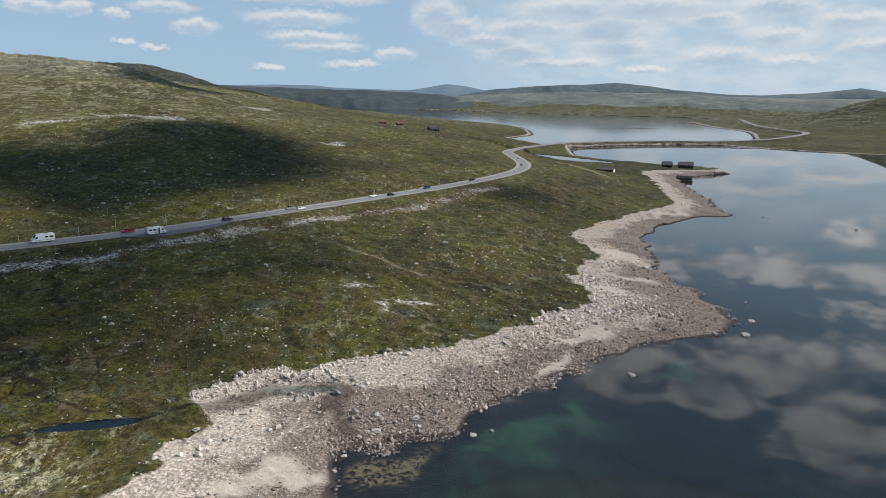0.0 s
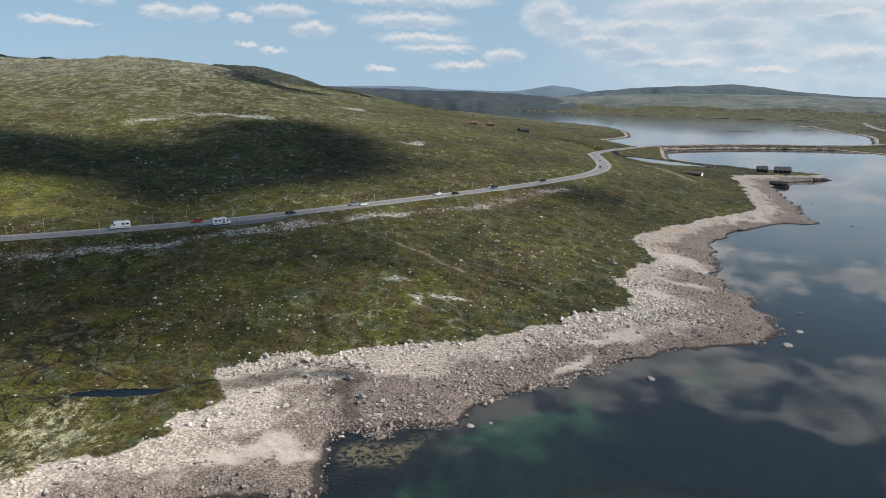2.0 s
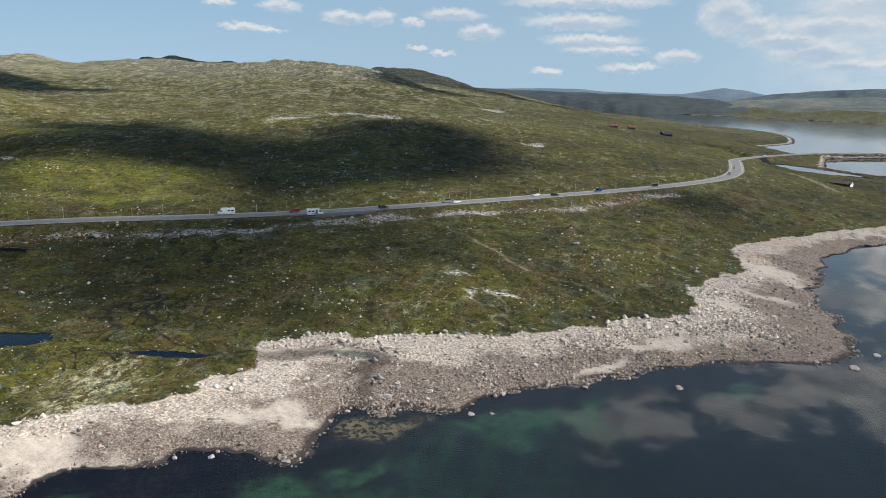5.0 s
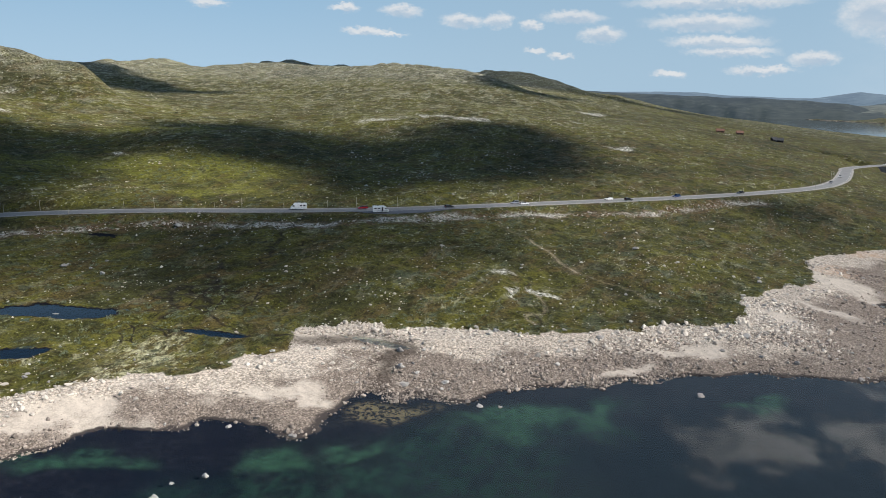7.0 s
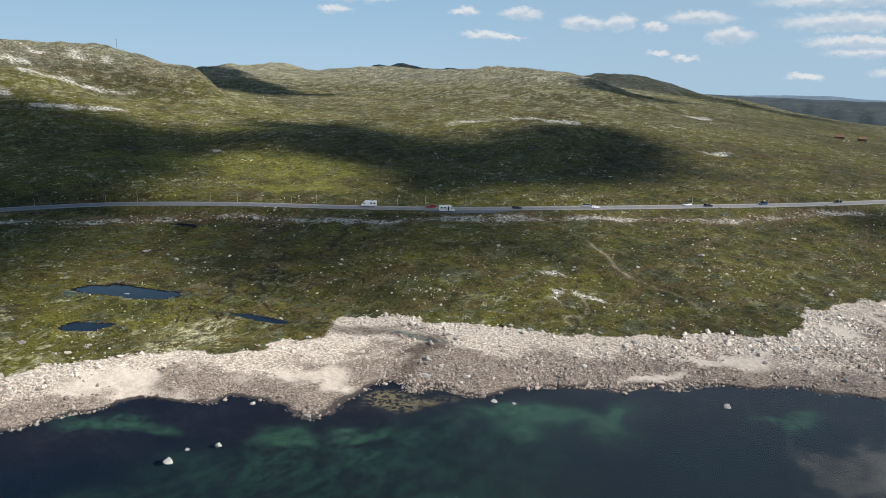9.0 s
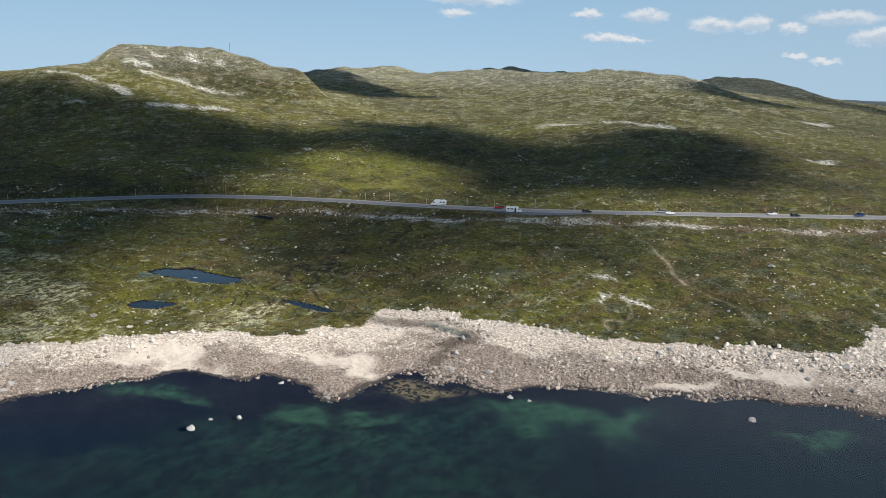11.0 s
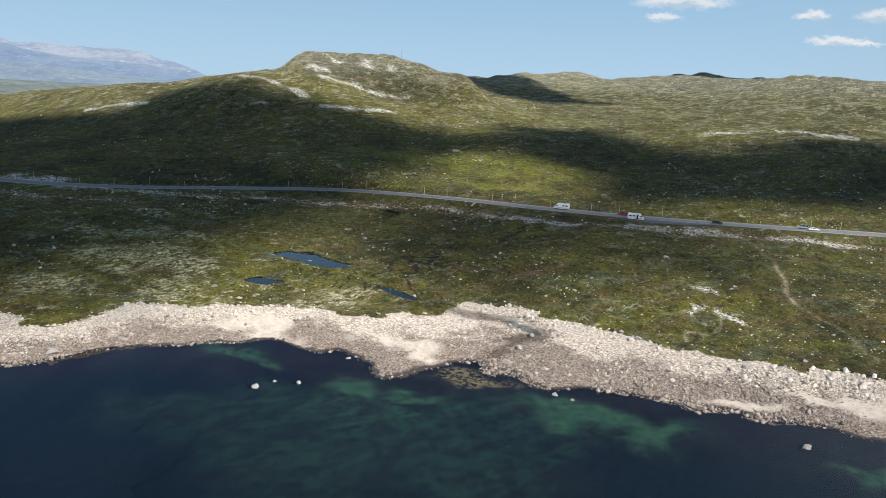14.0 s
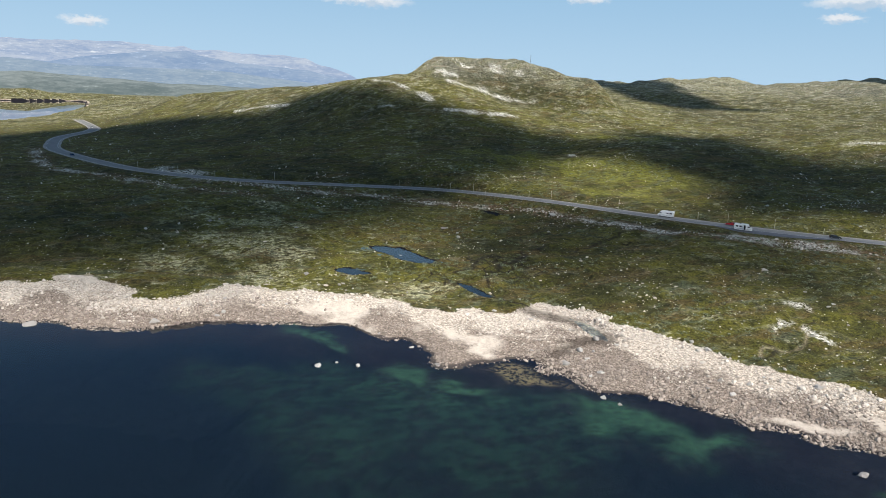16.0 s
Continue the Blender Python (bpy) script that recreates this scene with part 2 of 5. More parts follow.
SPOTS = [(-13, 280, 10.5), (-118, 251, 17.2), (-119, 107, 7.6), (-253, 222, 24), (-169, 186, 14.5), (-60, 174, 8.5), (-34, 247, 10.7), (-39, 318, 13.4), (15, 200, 5.5), (-262, 175, 26),
         (-263, 272, 32), (-156, 329, 24), (-104, 86, 5.8), (-21, 206, 7.6), (2, 350, 9.8), (-48, 235, 11.2), (-127, 62, 8), (-118, 22, 5), (-127, 314, 22), (-105, 151, 9.4),
         (-76, 124, 5.8), (30, 250, 6), (40, 400, 10), (90, 480, 8), (100, 600, 7.5), (60, 700, 8), (-200, 60, 14), (-200, 0, 13), (-240, -60, 13)]
HILLSIDE = [(-414, 239, 54), (-472, 269, 68), (-445, 214, 65), (-507, 211, 96), (-492, 122, 67), (-465, 80, 42), (-548, 47, 45), (-367, 147, 38), (-338, 233, 35), (-506, 350, 70),
            (-300, 319, 42), (-246, 367, 33), (-308, 463, 48), (-286, 562, 49), (-89, 493, 28), (-6, 682, 20.7), (-85, 790, 32), (-48, 925, 22), (-250, 850, 47), (-464, 919, 96),
            (-450, 1010, 76), (-264, 548, 54), (-1160, 853, 113), (-811, 1057, 116)]
PLATEAU = [(-490, 297, 91), (-450, 1300, 70), (-150, 1500, 20), (-720, 450, 66), (-738, 680, 63), (-950, 500, 88), (-541, 128, 67), (-800, -120, 20), (-600, -240, 9), (-760, -270, 6),
           (-900, -180, 12), (-520, -60, 21), (-330, 40, 22), (-1000, 0, 40), (-600, 240, 90), (-350, 350, 42)]
FAR_HILLS = [(-850, 1720, 95, 330, 300), (-1200, 2500, 70, 450, 450), (1000, 1650, 40, 230, 300), (1500, 1600, 60, 500, 500),
             (-2200, 1400, 60, 600, 600), (-2700, 0, -12, 900, 900)]
PONDS = [(-120, 107.5, 7.3, 16.5, 5.6, 42), (-100, 87, 5.9, 6.0, 3.2, 70), (-76.5, 123.5, 5.4, 9.5, 1.7, 22), (-40, 149.4, 3.0, 9.5, 1.8, 9), (96, 775, 2.8, 60, 13, -45), (-178, 160, 13.4, 5, 2, 40)]
# crests and hollows of the hills: (x, y, height) rows, half width along and across, turn
KNOLL_CREST = [(-532, 180, -3.1), (-530, 187, -3.9), (-527, 194, -0.2), (-525, 201, 0.9), (-521, 209, -0.5), (-518, 220, -0.8), (-513, 231, 3.2), (-509, 243, 1.6), (-504, 257, 9.7), (-498, 274, 14.0), (-492, 291, 9.8), (-487, 305, 6.4),
               (-483, 315, 6.7), (-480, 325, 6.1), (-474, 339, 10.4)]
WEST_SHOULDER = [(-554, 167, -0.4), (-567, 151, 1.8), (-581, 133, 3.8), (-594, 117, 2.5), (-606, 102, 2.2)]
WEST_RIDGE = [(-619, 76, 6.8), (-658, 47, 6.9), (-699, 16, 8.4), (-744, -18, 9.5), (-792, -54, 14.1)]
HUMMOCKS = [(-944, 605, 2.4), (-956, 632, 8.0), (-972, 667, 6.1), (-988, 705, 12.8), (-1003, 739, -0.2), (-1016, 768, 7.6), (-1038, 819, 5.3), (-1063, 874, 5.3), (-1075, 903, -2.9), (-1089, 934, 2.2), (-1103, 965, -0.5)]
BACK_HILL = [(-1111, 1148, 33.8), (-1096, 1164, 8.3), (-1076, 1185, 32.5), (-1059, 1203, 22.7), (-1037, 1226, 28.7), (-1007, 1258, 20.1), (-981, 1285, 32.1)]
MID_RIDGE = [(-1057, 965, -0.1), (-1037, 1004, 0.4), (-1021, 1032, -0.2)]
DOME_CREST = [(-691, 920, 3.8), (-663, 943, 5.2), (-642, 960, 2.1), (-621, 977, 7.1), (-596, 998, 7.6), (-564, 1024, 6.0), (-533, 1049, 8.1)]
KNOLL_HOLLOWS = [(-524, 230, -1.3), (-543, 258, -1.7), (-524, 272, -8.2), (-507, 287, -8.4), (-502, 307, -13.3), (-495, 323, -11.1), (-522, 159, -2.5), (-571, 188, -2.3), (-540, 239, -5.1), (-517, 259, -0.9), (-482, 316, 2.6)]
PLATEAU_HOLLOWS = [(-1011, 709, -4.3), (-1044, 875, 1.1), (-998, 871, -7.0), (-972, 924, -4.7), (-951, 961, -3.4), (-1061, 1126, -8.3), (-1040, 1174, -10.6), (-850, 1025, -7.2), (-810, 1026, -0.6), (-794, 1056, -7.6), (-703, 992, -3.5), (-648, 968, 0.7),
                   (-514, 945, -3.0), (-621, 1768, -4.4), (-1141, 670, -1.4), (-1145, 722, -4.5), (-1026, 751, -1.4), (-652, 1024, -4.6), (-974, 982, 1.2), (-616, 988, 2.1), (-1084, 905, 2.6), (-992, 1177, -5.6), (-894, 1122, -2.5), (-963, 1256, -7.3),
                   (-786, 1096, -0.6), (-515, 1011, 1.6), (-987, 638, -3.5), (-1088, 789, -2.7), (-1074, 944, -6.5), (-1000, 1265, 6.3), (-790, 959, -1.7), (-547, 1064, 3.6)]
RELIEF = [(KNOLL_CREST, 30, 10, 162), (WEST_SHOULDER, 50, 16, 172), (WEST_RIDGE, 80, 30, 180), (HUMMOCKS, 60, 16, 148), (BACK_HILL, 70, 22, 137), (MID_RIDGE, 60, 25, 140), (DOME_CREST, 80, 28, 126), (KNOLL_HOLLOWS, 30, 12, 162), (PLATEAU_HOLLOWS, 70, 26, 140)]
# sandbanks: x, y, half length, half width, turn
BANKS = [(350, 1592, 60, 7, 5), (600, 1990, 90, 16, 50), (384, 1025, 42, 7, 22), (505, 1715, 35, 8, 20)]
SHOALS = [(-20, 119, 10, 6), (-14, 124, 8, 4)]

shore_ring = np.vstack([spline(NEAR_SHORE, 3.0), np.array(FAR_SHORE, float)])
upper_ring, west_ring = spline(UPPER_LAKE, 40.0), spline(WEST_LAKE, 40.0)
green_ring = np.vstack([spline(GREEN_EDGE, 4.0), [(-100, 900), (-4000, 900), (-4000, -250)]])
road_line = spline(ROAD, 6.0)
LAY_START, LAY_END = (int(np.hypot(road_line[:, 0] - px, road_line[:, 1] - py).argmin()) for px, py in ((-131, 245), (-95, 293)))


def layby_width(along):
    span = LAY_END - LAY_START
    return 8.5 * smooth(LAY_START, LAY_START + 0.25 * span, along) * smooth(LAY_END, LAY_END - 0.55 * span, along)


FOOTPATH = spline([(-48, 258), (-40, 252), (-33, 246), (-27, 239), (-19, 234)], 2.0)
FAINT_PATH = spline([(-79, 288), (-65, 268), (-52, 261.5), (-40, 252), (-19, 234), (-2, 231), (18, 221)], 3.0)
SIDE_PATH = spline([(-23, 207), (-16, 201), (-13, 194), (-16, 188), (-10, 183)], 2.0)
RUBBLE_WEST = spline([(-418, -106), (-330, -75), (-295, -50), (-276, -25), (-244, 7), (-230, 30), (-223, 50)], 5.0)
RUBBLE = spline([(-262, 20), (-236, 70), (-221, 112), (-205, 142), (-173, 184), (-137, 206), (-119, 222), (-99, 252), (-79, 287), (-34, 339), (-18, 373), (10, 420)], 5.0)
SCREE = [(-479, 202, 7, 4), (-500, 227, 9, 4), (-493, 251, 8, 4), (-486, 269, 7, 4), (-519, 184, 10, 9), (-525, 200, 12, 8), (-420, 144, 8, 3),
         (-274, 455, 18, 3), (-253, 862, 16, 14), (-171, 614, 12, 4), (-100, 530, 12, 4), (-22, 207, 3.2, 2.6), (-41, 214, 5, 2), (-30, 203, 4, 1.6), (-290, 5, 22, 6), (-300, 250, 6, 2)]
SCREE_STRIPS = [spline(c, 4.0) for c in ([(-482, 142), (-462, 158), (-449, 167), (-431, 180)], [(-466, 202), (-464, 212), (-463, 228), (-459, 248), (-456, 266), (-456, 280)], [(-409, 190), (-405, 218), (-401, 240)], [(-262, 488), (-234, 498), (-208, 507)], [(-538, 28), (-525, 50), (-512, 68)])]
STREAM = spline([(-58, 135), (-52, 141), (-48, 147), (-41, 149), (-32, 150.5), (-33, 145), (-30, 138), (-25, 130), (-24, 125)], 2.0)
CREEKS = [spline(c, 2.0) for c in ([(-90, 118), (-78, 122), (-66, 128), (-59, 138)], [(-143, 230), (-134, 221), (-128, 205), (-119, 190), (-108, 172)], [(-104, 152), (-98, 142), (-90, 134), (-78, 131), (-66, 129)],
                                        [(-116, 162), (-106, 150), (-108, 138), (-97, 128), (-92, 120)], [(-20, 188), (-14, 190), (-9, 184)])]
SAND = [(-63, 81, 15, 6), (-40, 112, 13, 3.5), (-45, 103, 4, 3), (18, 173, 9, 2.6), (28, 195, 12, 3.5), (35, 199, 9, 4), (-56, 143, 6, 3), (46, 236, 5, 10), (-103, -4, 6, 4), (58, 300, 8, 14), (112, 415, 22, 5), (60, 262, 5, 14), (-50, 152, 8, 2)]
RUSTY = [(54, 322, 12, 7), (66, 364, 12, 6), (-92, 49, 5, 4), (44, 282, 8, 5)]
GREEN_BED = [(-20, 95, 6, 5), (9, 136, 17, 6), (20, 146, 8, 5), (-50, 76, 12, 3.5), (-13, 104, 4, 3), (52, 172, 9, 5)]
# sunlit stretches between the cloud shades, painted brighter on the hillside
SUN_PATCH = [(-275, 228, 60, 26), (-232, 262, 46, 24), (-205, 232, 30, 16), (-330, 300, 40, 18)]
DIM_BED = [(-3, 76, 36, 24), (8, 104, 32, 20), (-24, 50, 18, 12), (20, 60, 26, 18), (16, 140, 22, 9)]
BOG = [(-94, 136, 24, 13), (-120, 190, 18, 8), (-88, 110, 10, 8)]
PALE = [(-194, 56, 12, 6), (-156, 68, 15, 8), (-128, 60, 12, 7), (-117, 68, 8, 6), (-132, 43, 13, 7), (-165, 48, 12, 6), (-190, 82, 9, 4), (-175, 30, 12, 5), (-145, 38, 16, 9), (-118, 24, 22, 8), (-137, 58, 14, 8), (-70, 100, 10, 8), (-78, 108, 10, 7), (-100, 60, 12, 12)]


def patches(x, y, spots):
    k = np.zeros(x.shape)
    wx, wy = x + 6 * fbm(x, y, 14.0, 4, 131), y + 6 * fbm(x, y, 14.0, 4, 137)
    for px, py, a, b in spots:
        u, v = (wx - px) * 0.68 + (wy - py) * 0.73, (wy - py) * 0.68 - (wx - px) * 0.73
        k = np.maximum(k, smooth(1.3, 0.5, np.hypot(u / a, v / b)))
    return k


def spread(spots):
    """Heights between spots: a sum of cones that meets every spot."""
    p = np.array(spots, float)
    n = len(p)
    a = np.zeros((n + 1, n + 1))
    a[:n, :n] = np.sqrt(((p[:, None, :2] - p[None, :, :2]) ** 2).sum(-1) + 1600.0)
    a[:n, n] = a[n, :n] = 1
    return p, np.linalg.solve(a, np.r_[p[:, 2], 0])


spot_points, spot_weights = spread(SPOTS + HILLSIDE + PLATEAU + [r for r in ROAD[2:24]])


def inland(x, y):
    z = np.full(x.shape, spot_weights[-1])
    for (px, py, _), w in zip(spot_points, spot_weights):
        z += w * np.sqrt((x - px) ** 2 + (y - py) ** 2 + 1600.0)
    out = np.hypot(x + 250, y - 400)
    far = np.full(x.shape, 26.0) + 14 * fbm(x, y, 700.0, 4, 5) + 9 * fbm(x, y, 170.0, 3, 15)
    for hx, hy, h, sx, sy in FAR_HILLS:
        far += h * np.exp(-(((x - hx) / sx) ** 2) - ((y - hy) / sy) ** 2)
    far -= 24 * smooth(-1700, -2500, x) * smooth(1300, 500, y)
    k = smooth(900, 1500, out)
    return z * (1 - k) + far * k


def road_near(x, y):
    """Which places may lie within some 40 m of the road."""
    near = np.zeros(x.shape, bool)
    for a, b in zip(road_line[:-1:8], road_line[8::8]):
        near |= (x > min(a[0], b[0]) - 45) & (x < max(a[0], b[0]) + 45) & (y > min(a[1], b[1]) - 45) & (y < max(a[1], b[1]) + 45)
    return near


def ground_at(x, y, fine=True):
    """Height of the ground, and what covers it: shingle, how far inland, how near to the road and to a pond."""
    wx, wy = x + 2.2 * fbm(x, y, 9.0, 4, 11), y + 2.2 * fbm(x, y, 9.0, 4, 23)
    wet = ring_distance(wx, wy, shore_ring)
    for ring, some in ((upper_ring, y > 800), (west_ring, x < -600)):
        if some.any():
            wet[some] = np.maximum(wet[some], ring_distance(wx[some], wy[some], ring))
    for px, py, a, b, turn in BANKS:
        c, s = math.cos(radians(turn)), math.sin(radians(turn))
        e = np.hypot(((x - px) * c + (y - py) * s) / a, ((y - py) * c - (x - px) * s) / b) + 0.3 * fbm(x, y, 25.0, 3, 77)
        wet = np.minimum(wet, np.maximum((e - 1) * b, -b))
    land = -wet
    gx, gy = x + 2.5 * fbm(x, y, 7.0, 4, 31), y + 2.5 * fbm(x, y, 7.0, 4, 43)
    green = ring_distance(gx, gy, green_ring)
    away = smooth(620, 700, y) + smooth(-150, -250, y) + smooth(-400, -500, x)
    green = np.where(away > 0.5, land - np.where(y > 1150, 10, 7), green)
    share = np.where(green > 0, 1.0, np.clip(land, 0, None) / (np.clip(land, 0, None) + np.clip(-green, 0, None) + 1e-6))
    z_in = np.maximum(inland(x, y), 4.6)
    rough = smooth(0, 25, green)
    z_in = z_in + rough * (2.2 * fbm(x, y, 60.0, 3, 51) * smooth(20, 70, z_in) + 2.5 * fbm(x, y, 190.0, 3, 53) * smooth(70, 100, z_in) * smooth(600, 900, np.hypot(x, y)) + 2.0 * fbm(x, y, 16.0, 3, 57) * smooth(70, 95, z_in) + 0.5 * fbm(x, y, 22.0, 3, 61))
    for crest, along, across, turn in RELIEF:
        c, s = math.cos(radians(turn)), math.sin(radians(turn))
        for px, py, h in crest:
            u, v = (x - px) * c + (y - py) * s, (y - py) * c - (x - px) * s
            z_in = z_in + h * np.exp(-((u / along) ** 2 + (v / across) ** 2) / 2)
    ramp_w = np.where(away > 0.5, np.where(y > 1150, 420.0, 90.0), 40.0)
    brink = 4.5 - 3.4 * smooth(700, 950, y)
    z = np.where(green > 0, brink + (z_in - brink) * smooth(-0.1, 1.0, green / ramp_w), brink * share**0.85)
    z = np.where(land > 0, z, -np.minimum((0.06 * wet + 0.0012 * wet**2) * (1 + 1.6 * smooth(70, 15, y)), 14.0))
    z = z + np.where(land > 0, smooth(0, 6, land), smooth(0, 15, wet)) * np.where(green > 0, 0.0, 0.16 * fbm(x, y, 8.0, 3, 71))
    pond = np.full(x.shape, 9.0)
    for px, py, pz, a, b, turn in PONDS:
        c, s = math.cos(radians(turn)), math.sin(radians(turn))
        u, v = ((x - px) * c + (y - py) * s) / a, (-(x - px) * s + (y - py) * c) / b
        v = v + 0.35 * np.sin(u * 2.5)
        e = np.hypot(u, v) + 0.22 * fbm(x, y, 6.0, 3, 81)
        k = smooth(2.6, 1.2, e)
        z = z * (1 - k) + k * np.where(e < 1, pz - 0.5 * smooth(1, 0.75, e), pz + 0.25 * smooth(1, 1.4, e))
        pond = np.minimum(pond, e)
    road, along = np.full(x.shape, 99.0), np.zeros(x.shape)
    some = road_near(x, y)
    if some.any():
        road[some], along[some] = line_distance(x[some], y[some], road_line[:, :2])
    road_z = np.interp(along, np.arange(len(road_line)), road_line[:, 2])
    lay = layby_width(along)
    ahead_x, ahead_y = np.gradient(road_line[:, 0]), np.gradient(road_line[:, 1])
    near = np.clip(along.astype(int), 0, len(road_line) - 1)
    lakeside = (x - road_line[near, 0]) * ahead_y[near] - (y - road_line[near, 1]) * ahead_x[near] > 0
    road = np.where(lakeside, np.maximum(road - lay, 0), road)
    bank = np.minimum(z, road_z - 0.15 - 0.11 * np.clip(road - 6.0, 0, 22))
    z = np.where(lakeside & (road < 26.5) & (z > 4), bank + (z - bank) * smooth(17, 26, road), z)
    k = smooth(15, 6.4, road)
    z = z * (1 - k) + (road_z - 0.12) * k
    if fine:
        soft = smooth(6.5, 11, road) * smooth(1.0, 1.5, pond)
        z = z + np.where(green > 0, soft * (0.38 * fbm(x, y, 5.0, 2, 91) + 0.34 * fbm(x, y, 2.3, 2, 97)), np.where(land > 0, 0.06 * fbm(x, y, 1.6, 2, 99), 0.0))
    return z, share, land, green, road, pond


# ---- materials ----


def ground_material():
    m, n = material("ground")
    p = n.place()
    beach, depth, green, rocky, upland = n.attr("beach"), n.attr("depth"), n.attr("green"), n.attr("rocky"), n.attr("upland")
    big, mid, fine = n.noise(p, 0.010, 4, 0.55, 0.4), n.noise(p, 0.06, 5, 0.62, 0.6), n.noise(p, 0.45, 5, 0.65)
    streak = n.noise(n.stretch(p, 1, 0.35, 1, 35), 0.11, 5, 0.65, 0.8)
    tiny = n.noise(p, 2.6, 4, 0.7)
    clump = n.noise(p, 0.19, 6, 0.74, 0.3)
    # heath: dark heather and olive moss, rusty sedge, grey willow, pale lichen
    heath, moss, rust, sage = (0.034, 0.035, 0.011), (0.104, 0.098, 0.017), (0.092, 0.064, 0.024), (0.080, 0.095, 0.058)
    veg = n.mix(n.ramp(n.math("ADD", mid, big), 0.80, 1.18), heath, moss)
    veg = n.mix(n.math("MULTIPLY", n.ramp(streak, 0.47, 0.62), 0.75), veg, rust)
    veg = n.mix(n.math("MULTIPLY", n.ramp(n.noise(n.stretch(p, 1, 0.6, 1, 50), 0.10, 7, 0.74, 0.6), 0.56, 0.62), 0.7), veg, sage)
    # sunlight on the slope put into the colour as brighter yellow-green
    veg = n.mix(n.math("MULTIPLY", n.attr("sun_patch"), n.ramp(mid, 0.36, 0.56, 0.25, 0.85)), veg, (0.150, 0.148, 0.022))
    veg = n.mix(n.math("MULTIPLY", n.ramp(clump, 0.46, 0.38), 0.6), veg, (0.014, 0.019, 0.008))
    veg = n.mix(n.math("MULTIPLY", n.ramp(fine, 0.44, 0.36), 0.45), veg, (0.018, 0.022, 0.008))
    veg = n.mix(n.math("MULTIPLY", n.ramp(tiny, 0.52, 0.70), 0.35), veg, (0.19, 0.175, 0.07))
    veg = n.mix(n.math("MULTIPLY", n.attr("rust"), n.ramp(fine, 0.4, 0.6)), veg, (0.15, 0.095, 0.055))
    veg = n.mix(n.math("MULTIPLY", n.attr("pale"), n.ramp(n.noise(n.stretch(p, 1, 0.6, 1, 40), 0.6, 6, 0.78), 0.47, 0.56)), veg, (0.36, 0.345, 0.21))
    veg = n.mix(n.math("MULTIPLY", n.attr("path"), 0.6), veg, (0.36, 0.29, 0.20))
    lichen = n.math("MULTIPLY", n.ramp(n.noise(n.stretch(p, 1, 0.55, 1, 42), 0.22, 7, 0.76, 0.4), 0.56, 0.62), n.ramp(n.math("ADD", big, n.math("MULTIPLY", upland, 0.2)), 0.44, 0.6))
    veg = n.mix(n.math("MULTIPLY", lichen, 0.75), veg, (0.34, 0.33, 0.22))
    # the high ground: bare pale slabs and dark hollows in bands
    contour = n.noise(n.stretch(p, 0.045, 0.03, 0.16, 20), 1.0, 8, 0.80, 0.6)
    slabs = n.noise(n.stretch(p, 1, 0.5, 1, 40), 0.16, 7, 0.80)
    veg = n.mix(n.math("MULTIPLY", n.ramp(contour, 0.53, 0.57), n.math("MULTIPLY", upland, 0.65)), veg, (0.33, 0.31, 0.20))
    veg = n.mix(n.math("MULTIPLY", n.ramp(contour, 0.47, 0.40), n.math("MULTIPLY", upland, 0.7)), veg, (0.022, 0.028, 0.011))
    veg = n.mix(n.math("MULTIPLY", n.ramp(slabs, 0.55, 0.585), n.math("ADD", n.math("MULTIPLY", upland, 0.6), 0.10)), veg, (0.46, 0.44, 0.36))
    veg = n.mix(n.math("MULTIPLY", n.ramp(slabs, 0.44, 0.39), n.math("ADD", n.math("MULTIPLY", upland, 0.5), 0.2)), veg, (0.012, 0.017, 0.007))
    veg = n.mix(n.math("MULTIPLY", upland, 0.12), veg, (0.19, 0.175, 0.075))
    # single stones too small to lie there as solids
    for scale, low, high in ((0.42, 0.69, 0.17), (0.9, 0.71, 0.20)):
        near = n.ramp(n.cells(p, scale), high, high - 0.06)
        veg = n.mix(n.math("MULTIPLY", near, n.ramp(n.cells(p, scale, "Color"), low, low + 0.03)), veg, (0.50, 0.48, 0.43))
    veg = n.mix(n.math("MULTIPLY", rocky, n.ramp(n.noise(p, 0.8, 6, 0.8), 0.45, 0.54)), veg, (0.58, 0.56, 0.51))
    crack = n.add("ShaderNodeTexVoronoi", feature="DISTANCE_TO_EDGE")
    n.put(crack.inputs["Vector"], n.stretch(p, 1, 0.6, 1, 25))
    crack.inputs["Scale"].default_value = 0.13
    split = n.math("MULTIPLY", n.ramp(n.math("ADD", crack.outputs["Distance"], n.math("MULTIPLY", n.math("SUBTRACT", fine, 0.5), 0.12)), 0.035, 0.005), n.attr("bog"))
    veg = n.mix(n.math("MULTIPLY", split, 0.9), veg, (0.018, 0.014, 0.010))
    veg = n.mix(n.math("MULTIPLY", n.attr("creek"), 0.85), veg, (0.016, 0.013, 0.010))
    tuft = n.math("ADD", n.math("MULTIPLY", n.noise(p, 2.2, 5, 0.84), 0.4), n.math("ADD", n.math("MULTIPLY", n.noise(p, 0.8, 5, 0.82), 0.35), n.math("MULTIPLY", n.noise(p, 0.28, 6, 0.84), 0.25)))
    veg = n.scale(veg, n.ramp(tuft, 0.42, 0.58, 0.30, 1.62))
    # shore: pale stones above, grey-brown below, cream sand between
    stone = n.mix(n.ramp(n.noise(p, 1.7, 5, 0.75), 0.34, 0.6), (0.31, 0.255, 0.205), (0.73, 0.635, 0.535))
    sand = n.mix(tiny, (0.55, 0.475, 0.40), (0.70, 0.62, 0.535))
    low = n.mix(n.ramp(tiny, 0.35, 0.65), (0.155, 0.122, 0.10), (0.42, 0.345, 0.285))
